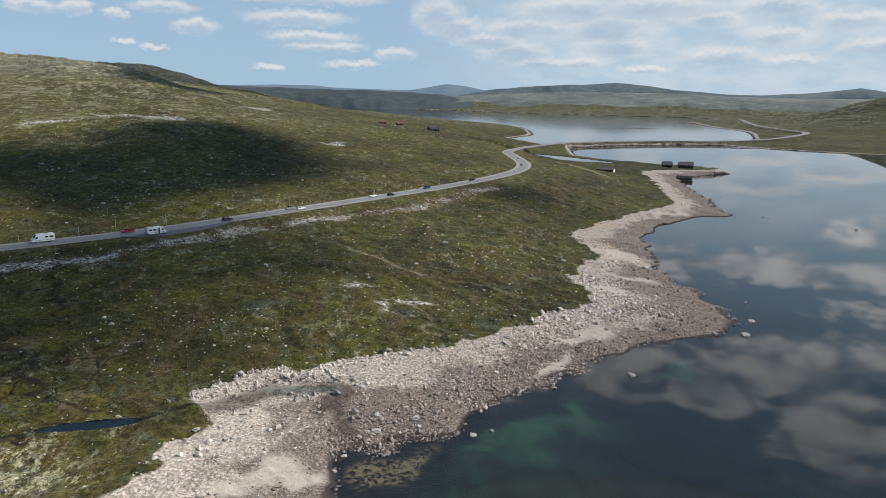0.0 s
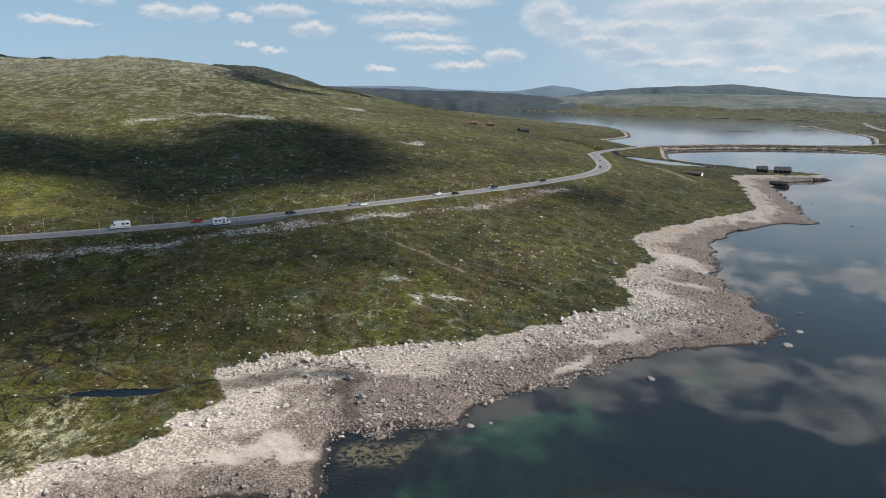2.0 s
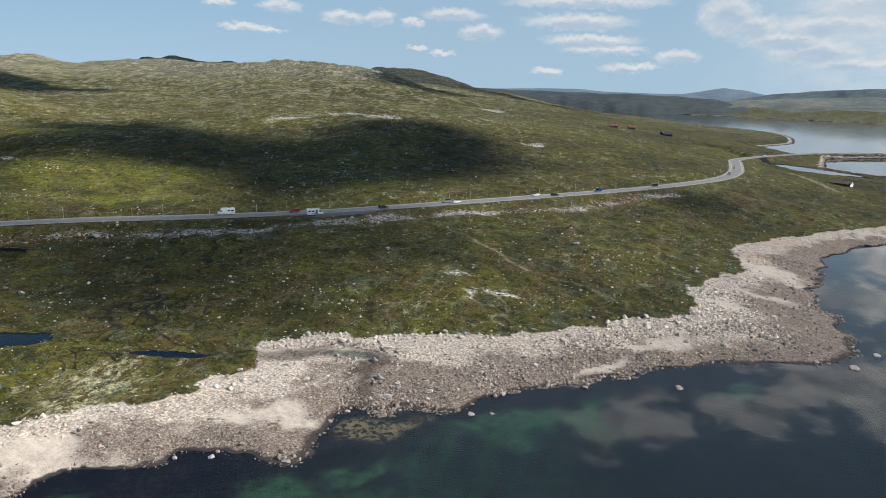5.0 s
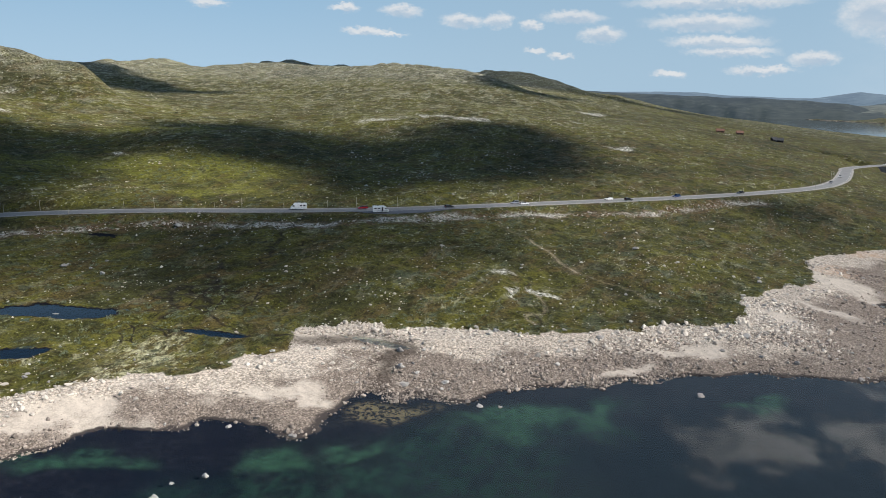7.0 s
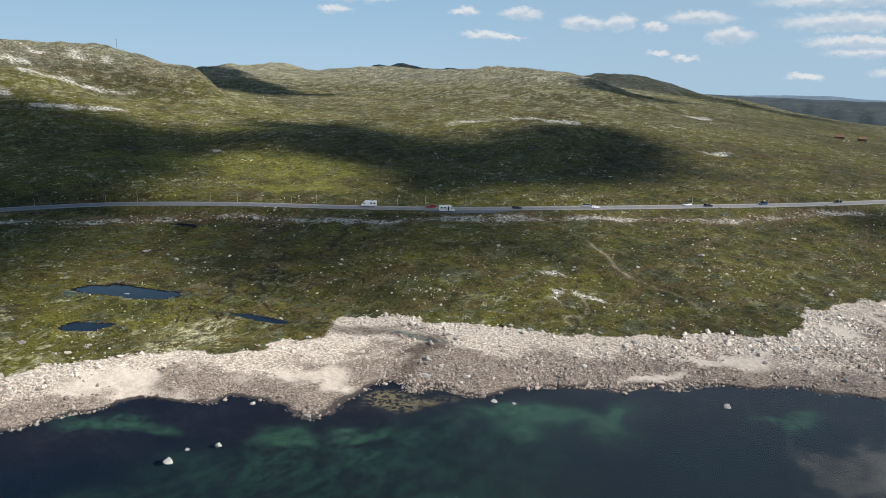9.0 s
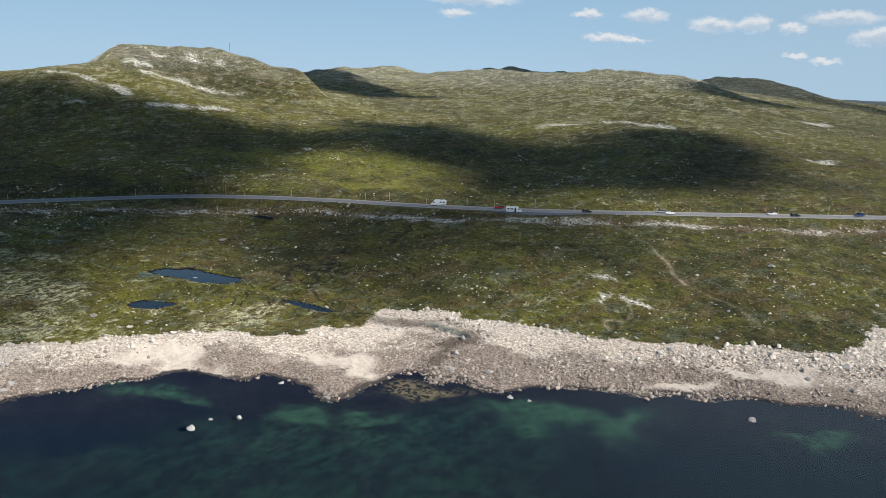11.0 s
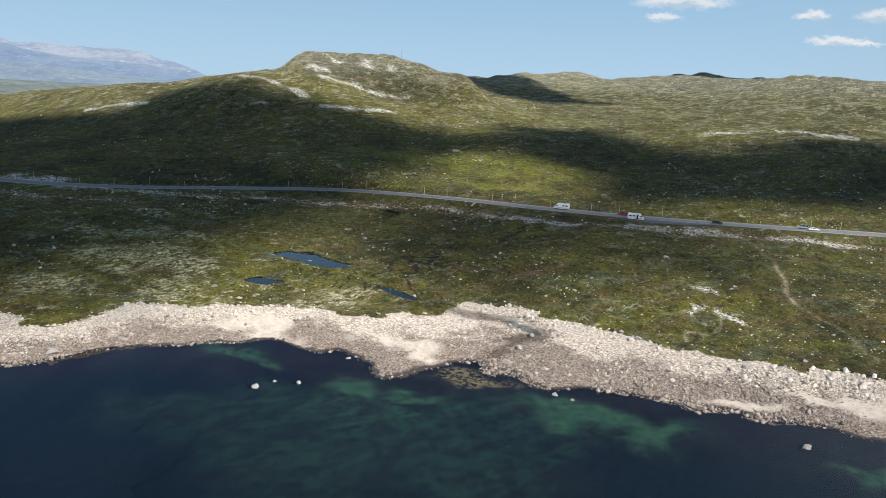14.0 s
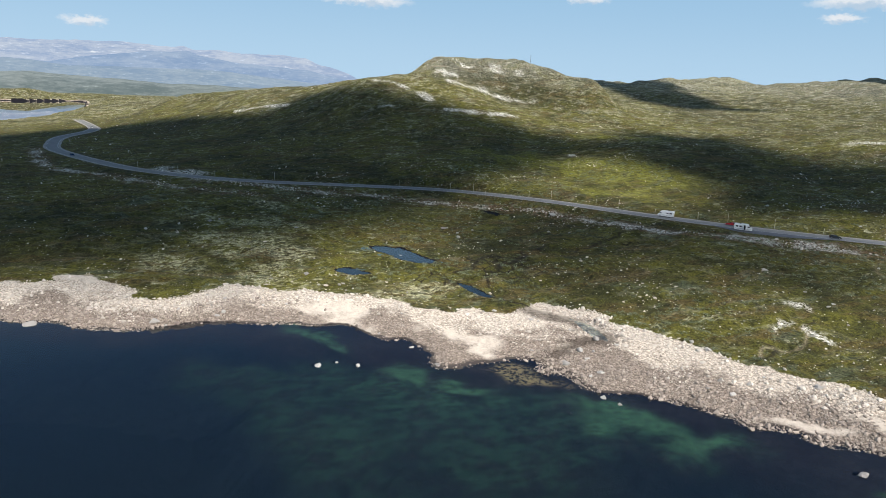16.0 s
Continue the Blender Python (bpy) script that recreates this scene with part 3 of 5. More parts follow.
    patch = n.ramp(n.noise(p, 0.05, 4, 0.6, 0.5), 0.47, 0.6)
    shore = n.mix(n.math("MULTIPLY", patch, 0.7), stone, sand)
    field = n.math("ADD", beach, n.math("ADD", n.math("MULTIPLY", n.math("SUBTRACT", mid, 0.5), 1.7), n.math("MULTIPLY", n.math("SUBTRACT", clump, 0.5), 0.8)))
    shore = n.mix(n.ramp(field, 0.72, 0.42), shore, low)
    pebble = n.math("ADD", n.math("MULTIPLY", n.cells(p, 1.7, "Color"), 0.55), n.math("MULTIPLY", n.cells(p, 3.9, "Color"), 0.45))
    gap = n.math("MULTIPLY", n.ramp(n.cells(p, 1.7), 0.72, 0.45, 0.65, 1.0), n.ramp(n.cells(p, 3.9), 0.8, 0.4, 0.75, 1.0))
    shore = n.scale(shore, n.math("MULTIPLY", n.ramp(pebble, 0.2, 0.8, 0.78, 1.3), gap))
    shore = n.mix(n.math("MULTIPLY", n.attr("sand"), n.ramp(fine, 0.35, 0.62, 1.0, 0.6)), shore, sand)
    shore = n.mix(n.math("MULTIPLY", n.attr("rusty"), n.ramp(fine, 0.3, 0.6, 0.75, 0.25)), shore, (0.46, 0.285, 0.175))
    shore = n.mix(n.math("MULTIPLY", n.attr("wet"), n.ramp(fine, 0.25, 0.6, 0.95, 0.55)), shore, (0.036, 0.025, 0.018))
    shore = n.mix(n.ramp(n.math("ADD", beach, n.math("MULTIPLY", n.math("SUBTRACT", fine, 0.5), 0.06)), 0.055, 0.02), shore, (0.060, 0.050, 0.046))
    # lake bed: dark slimy stones, green silt, a brown shoal; deep water's blue painted on
    blot = n.noise(p, 0.7, 7, 0.84, 0.5)
    bed = n.mix(n.math("MULTIPLY", n.ramp(blot, 0.44, 0.60), n.ramp(n.noise(p, 0.10, 4, 0.65), 0.35, 0.6)), (0.004, 0.003, 0.006), (0.019, 0.016, 0.020))
    bed = n.mix(n.math("MULTIPLY", n.ramp(n.cells(p, 0.8), 0.22, 0.14), n.ramp(n.cells(p, 0.8, "Color"), 0.6, 0.64)), bed, (0.038, 0.034, 0.033))
    bed = n.mix(n.math("MULTIPLY", n.attr("dim"), n.ramp(n.noise(n.stretch(p, 1, 0.6, 1, 60), 0.32, 7, 0.78, 0.4), 0.44, 0.60, 0.12, 0.85)), bed, (0.019, 0.050, 0.031))
    bed = n.mix(n.math("MULTIPLY", n.attr("weed"), n.ramp(n.noise(p, 0.36, 7, 0.78), 0.64, 0.40, 0.1, 0.9)), bed, (0.032, 0.076, 0.043))
    bed = n.mix(n.math("MULTIPLY", n.attr("shoal"), n.ramp(n.noise(p, 0.9, 6, 0.8), 0.53, 0.48)), bed, (0.19, 0.138, 0.076))
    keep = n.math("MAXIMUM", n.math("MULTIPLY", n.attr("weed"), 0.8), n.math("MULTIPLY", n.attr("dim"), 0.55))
    # light lost in deep water is painted on the bed as near-black blue
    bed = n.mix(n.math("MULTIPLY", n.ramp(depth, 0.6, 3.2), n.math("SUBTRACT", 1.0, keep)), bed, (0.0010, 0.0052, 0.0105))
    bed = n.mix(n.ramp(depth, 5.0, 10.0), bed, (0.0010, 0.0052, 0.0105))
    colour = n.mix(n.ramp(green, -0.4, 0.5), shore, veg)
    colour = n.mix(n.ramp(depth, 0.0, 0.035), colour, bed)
    lift = n.math("ADD", n.math("MULTIPLY", fine, 1.0), n.math("MULTIPLY", tiny, 0.5))
    n.surface(colour, 0.9, n.bump(lift, 0.7, 0.5), Specular_IOR_Level=0.2, Diffuse_Roughness=0.7)
    return m


def water_material():
    m, n = material("lake_water")
    p = n.place()
    sep = n.add("ShaderNodeSeparateXYZ")
    n.put(sep.inputs[0], p)
    ruffled = n.ramp(sep.outputs[1], 850, 1050, 0.0, 0.07)
    below, above, both, edge = n.add("ShaderNodeBsdfRefraction"), n.add("ShaderNodeBsdfGlossy"), n.add("ShaderNodeMixShader"), n.add("ShaderNodeFresnel")
    below.inputs["Color"].default_value, below.inputs["Roughness"].default_value, below.inputs["IOR"].default_value = (0.76, 0.88, 0.88, 1), 0.0, 1.333
    n.put(above.inputs["Roughness"], ruffled)
    above.inputs["Color"].default_value = (1, 1, 1, 1)
    edge.inputs["IOR"].default_value = 1.333
    n.put(both.inputs[0], edge.outputs[0])
    n.tree.links.new(below.outputs[0], both.inputs[1])
    n.tree.links.new(above.outputs[0], both.inputs[2])
    n.tree.links.new(both.outputs[0], n.add("ShaderNodeOutputMaterial").inputs[0])
    return m


def plain(name, colour, rough=0.7, spread_by=0.15, scale=4.0, metallic=0.0):
    """A painted or natural surface with grain at two scales."""
    m, n = material(name)
    p = n.add("ShaderNodeTexCoord").outputs["Object"]
    k = n.math("ADD", n.math("MULTIPLY", n.noise(p, scale, 4, 0.6), 0.6), n.math("MULTIPLY", n.noise(p, scale * 9, 3, 0.6), 0.4))
    dark, light = tuple(c * (1 - spread_by) for c in colour), tuple(min(1.0, c * (1 + spread_by)) for c in colour)
    n.surface(n.mix(n.ramp(k, 0.3, 0.7), dark, light), rough, n.bump(k, 0.15, 0.02), Metallic=metallic)
    return m


GROUND, WATER = ground_material(), water_material()


def asphalt_material():
    m, n = material("asphalt")
    p = n.place()
    k = n.noise(p, 0.25, 4, 0.6)
    colour = n.mix(n.ramp(k, 0.3, 0.7), (0.19, 0.19, 0.195), (0.27, 0.265, 0.26))
    colour = n.mix(n.math("MULTIPLY", n.noise(p, 6.0, 3, 0.7), 0.4), colour, (0.15, 0.15, 0.15))
    n.surface(colour, 0.85, n.bump(n.noise(p, 12.0, 3, 0.7), 0.2, 0.02))
    return m


GRAVEL = plain("shoulder_gravel", (0.34, 0.31, 0.28), 0.95, 0.3, 0.5)
LAYBY_ASPHALT = plain("layby_asphalt", (0.13, 0.135, 0.15), 0.9, 0.2, 0.4)
ASPHALT, WHITE_LINE = asphalt_material(), plain("road_paint", (0.62, 0.62, 0.6), 0.7, 0.2, 2.0)

# ---- the ground: one sheet, out to the horizon ----
CENTRE = (60.0, 25.0)


def mesh_from(name, verts, faces):
    me = bpy.data.meshes.new(name)
    verts, faces = np.asarray(verts, np.float32), np.asarray(faces, np.int32)
    me.vertices.add(len(verts))
    me.vertices.foreach_set("co", verts.ravel())
    k = faces.shape[1]
    me.loops.add(faces.size)
    me.loops.foreach_set("vertex_index", faces.ravel())
    me.polygons.add(len(faces))
    me.polygons.foreach_set("loop_start", np.arange(0, faces.size, k, dtype=np.int32))
    me.polygons.foreach_set("use_smooth", np.ones(len(faces), bool))
    me.update(calc_edges=True)
    me.validate()
    return me


def build_ground():
    seen = np.arange(-45, 125, 0.23)
    rest = np.arange(125, 315, 3.0)
    turn = np.radians(np.r_[seen, rest])
    reach = np.r_[np.geomspace(0.02, 60, 36, endpoint=False), np.geomspace(60, 620, 430, endpoint=False), np.geomspace(620, 4850, 290)]
    a, r = np.meshgrid(turn, reach)
    x, y = CENTRE[0] - r * np.sin(a), CENTRE[1] + r * np.cos(a)
    z, share, land, green, road, pond = ground_at(x.ravel(), y.ravel())
    n, m = a.shape
    i, j = np.meshgrid(np.arange(n - 1), np.arange(m), indexing="ij")
    k = (j + 1) % m
    quads = np.stack([i * m + j, (i + 1) * m + j, (i + 1) * m + k, i * m + k], -1).reshape(-1, 4)
    me = mesh_from("ground", np.stack([x.ravel(), y.ravel(), z], -1), quads)
    px, py = x.ravel(), y.ravel()
    strip = np.minimum(line_distance(px, py, RUBBLE)[0], line_distance(px, py, RUBBLE_WEST)[0]) + 2.5 * fbm(px, py, 8.0, 3, 141)
    rocky = np.maximum.reduce([smooth(70, 95, z) * 0.22, patches(px, py, SCREE), 0.8 * smooth(4.5, 1.0, strip) * smooth(-0.2, 0.4, fbm(px, py, 12.0, 2, 143))])
    scree = np.minimum.reduce([line_distance(px, py, c)[0] for c in SCREE_STRIPS]) + 3.0 * fbm(px, py, 9.0, 3, 145)
    rocky = np.maximum(rocky, smooth(4.5, 1.5, scree))
    pale = patches(px, py, PALE)
    wet_soil = smooth(4.6, 1.9, line_distance(px, py, STREAM)[0] + 1.2 * fbm(px, py, 5.0, 3, 147))
    sand = patches(px, py, SAND)
    wx, wy = px + 2.2 * fbm(px, py, 7.0, 3, 149), py + 2.2 * fbm(px, py, 7.0, 3, 153)
    creek = smooth(1.0, 0.35, np.minimum.reduce([line_distance(wx, wy, c)[0] for c in CREEKS]))
    path = np.maximum.reduce([smooth(3.5, 2.0, line_distance(px, py, spline([(82, 700), (88, 650), (94, 610), (104, 560)], 5.0))[0]), smooth(1.0, 0.4, line_distance(px, py, FOOTPATH)[0]), 0.35 * smooth(0.9, 0.4, line_distance(px, py, FAINT_PATH)[0]), 0.8 * smooth(0.7, 0.3, line_distance(px, py, SIDE_PATH)[0])])
    rust = smooth(9, 2, strip)
    for name, values in (("beach", share), ("depth", np.where((pond < 1.08) & (z > 0), np.where(z < 4, np.where(py > 500, 0.35, 0.0), 3.0), np.clip(-z, 0, 30))), ("green", green), ("rocky", rocky), ("pale", pale), ("path", path), ("rust", rust), ("wet", wet_soil), ("sand", sand), ("creek", creek), ("upland", (1 - 0.55 * smooth(170, 90, np.hypot(px + 480, py - 215))) * np.maximum.reduce([smooth(22, 85, z), 0.9 * smooth(-650, -1000, px), 0.8 * smooth(1250, 1700, py)])), ("bog", patches(px, py, BOG)), ("shoal", patches(px, py, SHOALS)), ("weed", patches(px, py, GREEN_BED)), ("dim", patches(px, py, DIM_BED)), ("rusty", patches(px, py, RUSTY)), ("sun_patch", patches(px, py, SUN_PATCH))):
        me.attributes.new(name, "FLOAT", "POINT").data.foreach_set("value", values.astype(np.float32))
    me.materials.append(GROUND)
    return tagged(new("ground", me), "mountain heath with moss, lichen and a pale stony lake shore", "ground", kind="structure")


build_ground()


def disc(name, cx, cy, z, radius, mat, sides=96):
    t = np.linspace(0, 2 * math.pi, sides, endpoint=False)
    v = np.vstack([[(cx, cy, z)], np.stack([cx + radius * np.cos(t), cy + radius * np.sin(t), np.full(sides, z)], -1)])
    f = [(0, 1 + k, 1 + (k + 1) % sides) for k in range(sides)]
    me = mesh_from(name, v, f)
    me.materials.append(mat)
    ob = new(name, me)
    ob.visible_shadow = False
    return ob


tagged(disc("water", 0, 0, 0.0, 4800, WATER), "calm clear lake water mirroring clouds, green over shallow stones", "lake", kind="structure")
for px, py, pz, a, b, turn in PONDS[:5]:
    ob = disc("pond", 0, 0, 0, 1.0, WATER)
    ob.matrix_world = pose(px, py, pz, 0, 0, turn) @ Matrix.Diagonal((a * 1.25, b * 1.5, 1, 1))
    tagged(ob, "small dark bog pond reflecting blue sky among moss", "pond", group="bog ponds", kind="structure")


def ribbon(name, line, offset_a, offset_b, lift, mat):
    d = np.gradient(line[:, :2], axis=0)
    d /= np.linalg.norm(d, axis=1, keepdims=True)
    side = np.stack([d[:, 1], -d[:, 0]], -1)
    rows = []
    for off in (offset_a, offset_b):
        o = np.broadcast_to(np.asarray(off, float), len(line))[:, None]
        rows.append(np.c_[line[:, :2] + side * o, line[:, 2] + lift])
    n = len(line)
    v = np.vstack(rows)
    f = [(k, n + k, n + k + 1, k + 1) for k in range(n - 1)]
    me = mesh_from(name, v, f)
    me.materials.append(mat)
    return new(name, me)


tagged(ribbon("road", road_line, -4.2, 4.2, 0.06, ASPHALT), "two-lane grey asphalt mountain road with white edge lines", "road", kind="structure")
for off in (-4.9, 4.9):
    tagged(ribbon("shoulder", road_line, off - 0.75, off + 0.75, 0.04, GRAVEL), "pale gravel shoulder beside the asphalt", "road shoulder", kind="structure")
for off in (-3.7, 3.7):
    tagged(ribbon("edge_line", road_line, off - 0.09, off + 0.09, 0.075, WHITE_LINE), "worn white edge line painted on the asphalt", "road marking", kind="structure")


# ---- far mountains ----


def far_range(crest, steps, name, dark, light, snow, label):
    """A range of hills far off, light and distance haze painted into its glow: a crest of (bearing, height), and steps
    of (distance, share of the height).
    """
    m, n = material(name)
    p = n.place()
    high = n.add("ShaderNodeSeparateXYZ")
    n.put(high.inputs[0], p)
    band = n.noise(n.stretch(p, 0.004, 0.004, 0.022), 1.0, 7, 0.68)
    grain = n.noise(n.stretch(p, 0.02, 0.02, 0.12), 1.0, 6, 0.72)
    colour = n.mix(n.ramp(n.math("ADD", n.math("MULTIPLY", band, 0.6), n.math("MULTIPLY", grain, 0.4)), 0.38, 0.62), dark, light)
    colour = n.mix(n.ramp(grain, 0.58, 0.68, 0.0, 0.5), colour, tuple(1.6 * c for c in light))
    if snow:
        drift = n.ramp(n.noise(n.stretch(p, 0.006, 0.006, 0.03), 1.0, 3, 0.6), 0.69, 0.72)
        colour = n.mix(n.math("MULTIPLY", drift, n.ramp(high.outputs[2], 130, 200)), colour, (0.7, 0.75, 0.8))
    # near-black base: the hills glow in the painted colour, not by sunlight
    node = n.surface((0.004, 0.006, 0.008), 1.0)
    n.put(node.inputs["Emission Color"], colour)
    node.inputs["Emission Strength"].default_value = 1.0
    crest = np.array(crest, float)
    az = np.linspace(crest[0, 0], crest[-1, 0], 260)
    top = np.interp(az, crest[:, 0], crest[:, 1]) + (5 if snow else 2) * fbm(az * 1.0, az * 0, 1.6, 4, 7)
    rows = []
    for far, share in steps:
        wob = far + 60 * fbm(az, az * 0 + far * 0.01, 2.0, 3, 9)
        t = np.radians(az)
        z = 20 + (top - 20) * share + 6 * fbm(az, az * 0 + share * 9, 1.2, 3, 13) * (share < 0.95)
        z = z if share > 0 else np.full(az.shape, -8.0)
        rows.append(np.stack([70 + wob * np.sin(t), 30 + wob * np.cos(t), z], -1))
    v = np.vstack(rows)
    k = len(az)
    f = [(r * k + c, r * k + c + 1, (r + 1) * k + c + 1, (r + 1) * k + c) for r in range(len(rows) - 1) for c in range(k - 1)]
    me = mesh_from("backdrop", v, f)
    me.materials.append(m)
    return tagged(new("backdrop", me), label, "mountains", kind="structure")


# western mountains: the haze is painted into their glowing blues
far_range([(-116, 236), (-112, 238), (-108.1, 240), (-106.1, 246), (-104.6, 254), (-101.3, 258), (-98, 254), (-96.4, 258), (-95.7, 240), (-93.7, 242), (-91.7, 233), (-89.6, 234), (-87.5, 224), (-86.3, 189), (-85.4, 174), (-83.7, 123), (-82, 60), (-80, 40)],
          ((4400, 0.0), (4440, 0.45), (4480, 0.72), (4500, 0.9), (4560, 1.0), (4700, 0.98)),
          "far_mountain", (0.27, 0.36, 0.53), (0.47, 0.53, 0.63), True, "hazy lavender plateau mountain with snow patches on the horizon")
# the cliffs' shade and haze are painted as a deeper blue
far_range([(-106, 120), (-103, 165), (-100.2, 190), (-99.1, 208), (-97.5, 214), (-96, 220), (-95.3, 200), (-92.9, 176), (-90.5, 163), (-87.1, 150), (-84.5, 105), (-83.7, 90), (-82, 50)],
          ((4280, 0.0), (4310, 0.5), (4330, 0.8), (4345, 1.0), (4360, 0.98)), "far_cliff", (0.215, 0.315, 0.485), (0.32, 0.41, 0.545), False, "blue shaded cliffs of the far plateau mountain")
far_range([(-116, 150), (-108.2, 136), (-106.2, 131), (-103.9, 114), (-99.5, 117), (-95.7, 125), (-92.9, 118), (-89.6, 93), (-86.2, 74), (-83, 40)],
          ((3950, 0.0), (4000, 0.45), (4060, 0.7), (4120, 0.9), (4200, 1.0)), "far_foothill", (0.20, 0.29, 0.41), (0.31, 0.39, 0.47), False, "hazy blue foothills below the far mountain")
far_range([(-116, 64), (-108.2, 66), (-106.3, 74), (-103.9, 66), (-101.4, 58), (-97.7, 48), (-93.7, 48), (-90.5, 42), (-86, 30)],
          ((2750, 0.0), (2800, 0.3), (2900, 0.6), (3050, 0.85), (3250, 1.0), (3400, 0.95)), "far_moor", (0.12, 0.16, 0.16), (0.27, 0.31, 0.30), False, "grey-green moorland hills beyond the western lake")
# northern hills: blue-grey of distance is put into the glow colours
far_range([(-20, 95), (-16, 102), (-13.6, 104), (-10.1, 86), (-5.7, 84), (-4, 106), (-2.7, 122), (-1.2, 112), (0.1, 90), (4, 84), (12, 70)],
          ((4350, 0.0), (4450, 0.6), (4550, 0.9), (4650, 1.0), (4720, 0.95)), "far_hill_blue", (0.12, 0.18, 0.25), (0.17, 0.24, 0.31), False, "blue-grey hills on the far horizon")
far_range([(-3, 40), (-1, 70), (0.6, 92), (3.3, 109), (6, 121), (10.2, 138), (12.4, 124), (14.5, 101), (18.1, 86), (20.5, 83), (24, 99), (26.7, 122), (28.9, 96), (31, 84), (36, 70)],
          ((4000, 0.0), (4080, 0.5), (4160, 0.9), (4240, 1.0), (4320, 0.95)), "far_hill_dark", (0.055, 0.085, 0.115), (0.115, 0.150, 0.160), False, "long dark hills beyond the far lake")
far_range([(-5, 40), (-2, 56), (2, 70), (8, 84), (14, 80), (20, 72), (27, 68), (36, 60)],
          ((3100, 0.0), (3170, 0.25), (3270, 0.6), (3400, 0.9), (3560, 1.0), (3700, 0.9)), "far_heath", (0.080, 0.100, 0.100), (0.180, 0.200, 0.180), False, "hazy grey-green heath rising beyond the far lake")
# darker twin of the far heath: cloud shade is painted into its colours
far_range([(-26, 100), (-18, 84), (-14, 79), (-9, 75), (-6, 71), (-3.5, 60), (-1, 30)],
          ((3000, 0.0), (3080, 0.25), (3180, 0.6), (3300, 0.9), (3450, 1.0), (3600, 0.9)), "far_heath_shaded", (0.026, 0.042, 0.054), (0.062, 0.080, 0.082), False, "heath beyond the lake, painted dark blue-green for cloud shade")

# ---- clouds that shade the hills, high above and out of sight ----
CLOUD_BASE = 1400.0


def cloud(rings, veil=0.0, soft=13.0):
    """A cumulus whose shade falls on the given plan curves: a lumpy sheet with a domed top, moved up along the sun's rays."""
    v, f, inside_by = [], [], []
    for ring in rings:
        ring = np.array(ring, float)
        lean = np.array(SUN_DIR[:2]) / SUN_DIR.z
        ring = ring - np.maximum(ground_at(ring[:, 0], ring[:, 1], False)[0], 0)[:, None] * lean
        ring = spline(list(ring) + [ring[0]], 20.0)
        step = max(9.0, np.ptp(ring[:, 0]) / 90)
        xs, ys = np.arange(ring[:, 0].min() - 20 - soft, ring[:, 0].max() + 20 + soft, step), np.arange(ring[:, 1].min() - 20 - soft, ring[:, 1].max() + 20 + soft, step)
        x, y = np.meshgrid(xs, ys)
        d = ring_distance(x + 14 * fbm(x, y, 60.0, 4, 151), y + 14 * fbm(x, y, 60.0, 4, 157), ring) + 5.0
        inner = d > -soft
        inside_by.append(d[inner])
        top = CLOUD_BASE + 1.2 * np.sqrt(np.clip(d, 0, None)) * (1.2 + 0.5 * fbm(x, y, 40.0, 3, 163))
        up = SUN_DIR / SUN_DIR.z
        start, ids = len(v), np.cumsum(inner.ravel()).reshape(inner.shape) - 1
        n = int(inner.sum())
        for z in (top, np.full(x.shape, CLOUD_BASE) - 2):
            v += np.stack([x + up.x * CLOUD_BASE, y + up.y * CLOUD_BASE, z], -1)[inner].tolist()
        rows, cols = np.nonzero(inner[:-1, :-1] & inner[1:, :-1] & inner[:-1, 1:] & inner[1:, 1:])
        for r, c in zip(rows, cols):
            a, b, e, g = (start + int(ids[r + i, c + j]) for i, j in ((0, 0), (0, 1), (1, 1), (1, 0)))
            f += [(a, b, e, g), (g + n, e + n, b + n, a + n)]
    me = mesh_from("cloud", v, f)
    edge = [np.maximum(1 - smooth(-soft, soft, d), veil) for d in inside_by]
    me.attributes.new("thin", "FLOAT", "POINT").data.foreach_set("value", np.concatenate([np.r_[e, np.maximum(e, 0.85)] for e in edge]).astype(np.float32))
    me.materials.append(CLOUD_WHITE)
    return tagged(new("cloud", me), "unseen white cumulus cloud shading the heath from high above", "cloud", group="clouds", kind="structure")


def cloud_material():
    m, n = material("cloud_white")
    glow = n.add("ShaderNodeBsdfTranslucent")
    glow.inputs[0].default_value = (0.9, 0.9, 0.92, 1)
    body = n.add("ShaderNodeBsdfDiffuse")
    n.put(body.inputs[0], n.mix(n.noise(n.place(), 0.01, 4, 0.6), (0.8, 0.82, 0.85), (0.93, 0.93, 0.93)))
    both = n.add("ShaderNodeMixShader")
    both.inputs[0].default_value = 0.8
    n.tree.links.new(glow.outputs[0], both.inputs[1])
    n.tree.links.new(body.outputs[0], both.inputs[2])
    clear, whole = n.add("ShaderNodeBsdfTransparent"), n.add("ShaderNodeMixShader")
    n.put(whole.inputs[0], n.attr("thin"))
    n.tree.links.new(both.outputs[0], whole.inputs[1])
    n.tree.links.new(clear.outputs[0], whole.inputs[2])
    n.tree.links.new(whole.outputs[0], n.add("ShaderNodeOutputMaterial").inputs[0])
    return m


CLOUD_WHITE = cloud_material()
cloud([[(-640, -150), (-622, -100), (-600, -39), (-531, 17), (-513, 45), (-527, 72), (-549, 92), (-486, 112), (-456, 140), (-435, 158), (-424, 175), (-405, 190), (-392, 215), (-376, 242), (-349, 262), (-318, 255), (-284, 222), (-250, 195), (-226, 168), (-205, 140), (-188, 120), (-168, 66), (-148, 25),
        (-150, -30), (-180, -85), (-360, -135), (-495, -175)]])
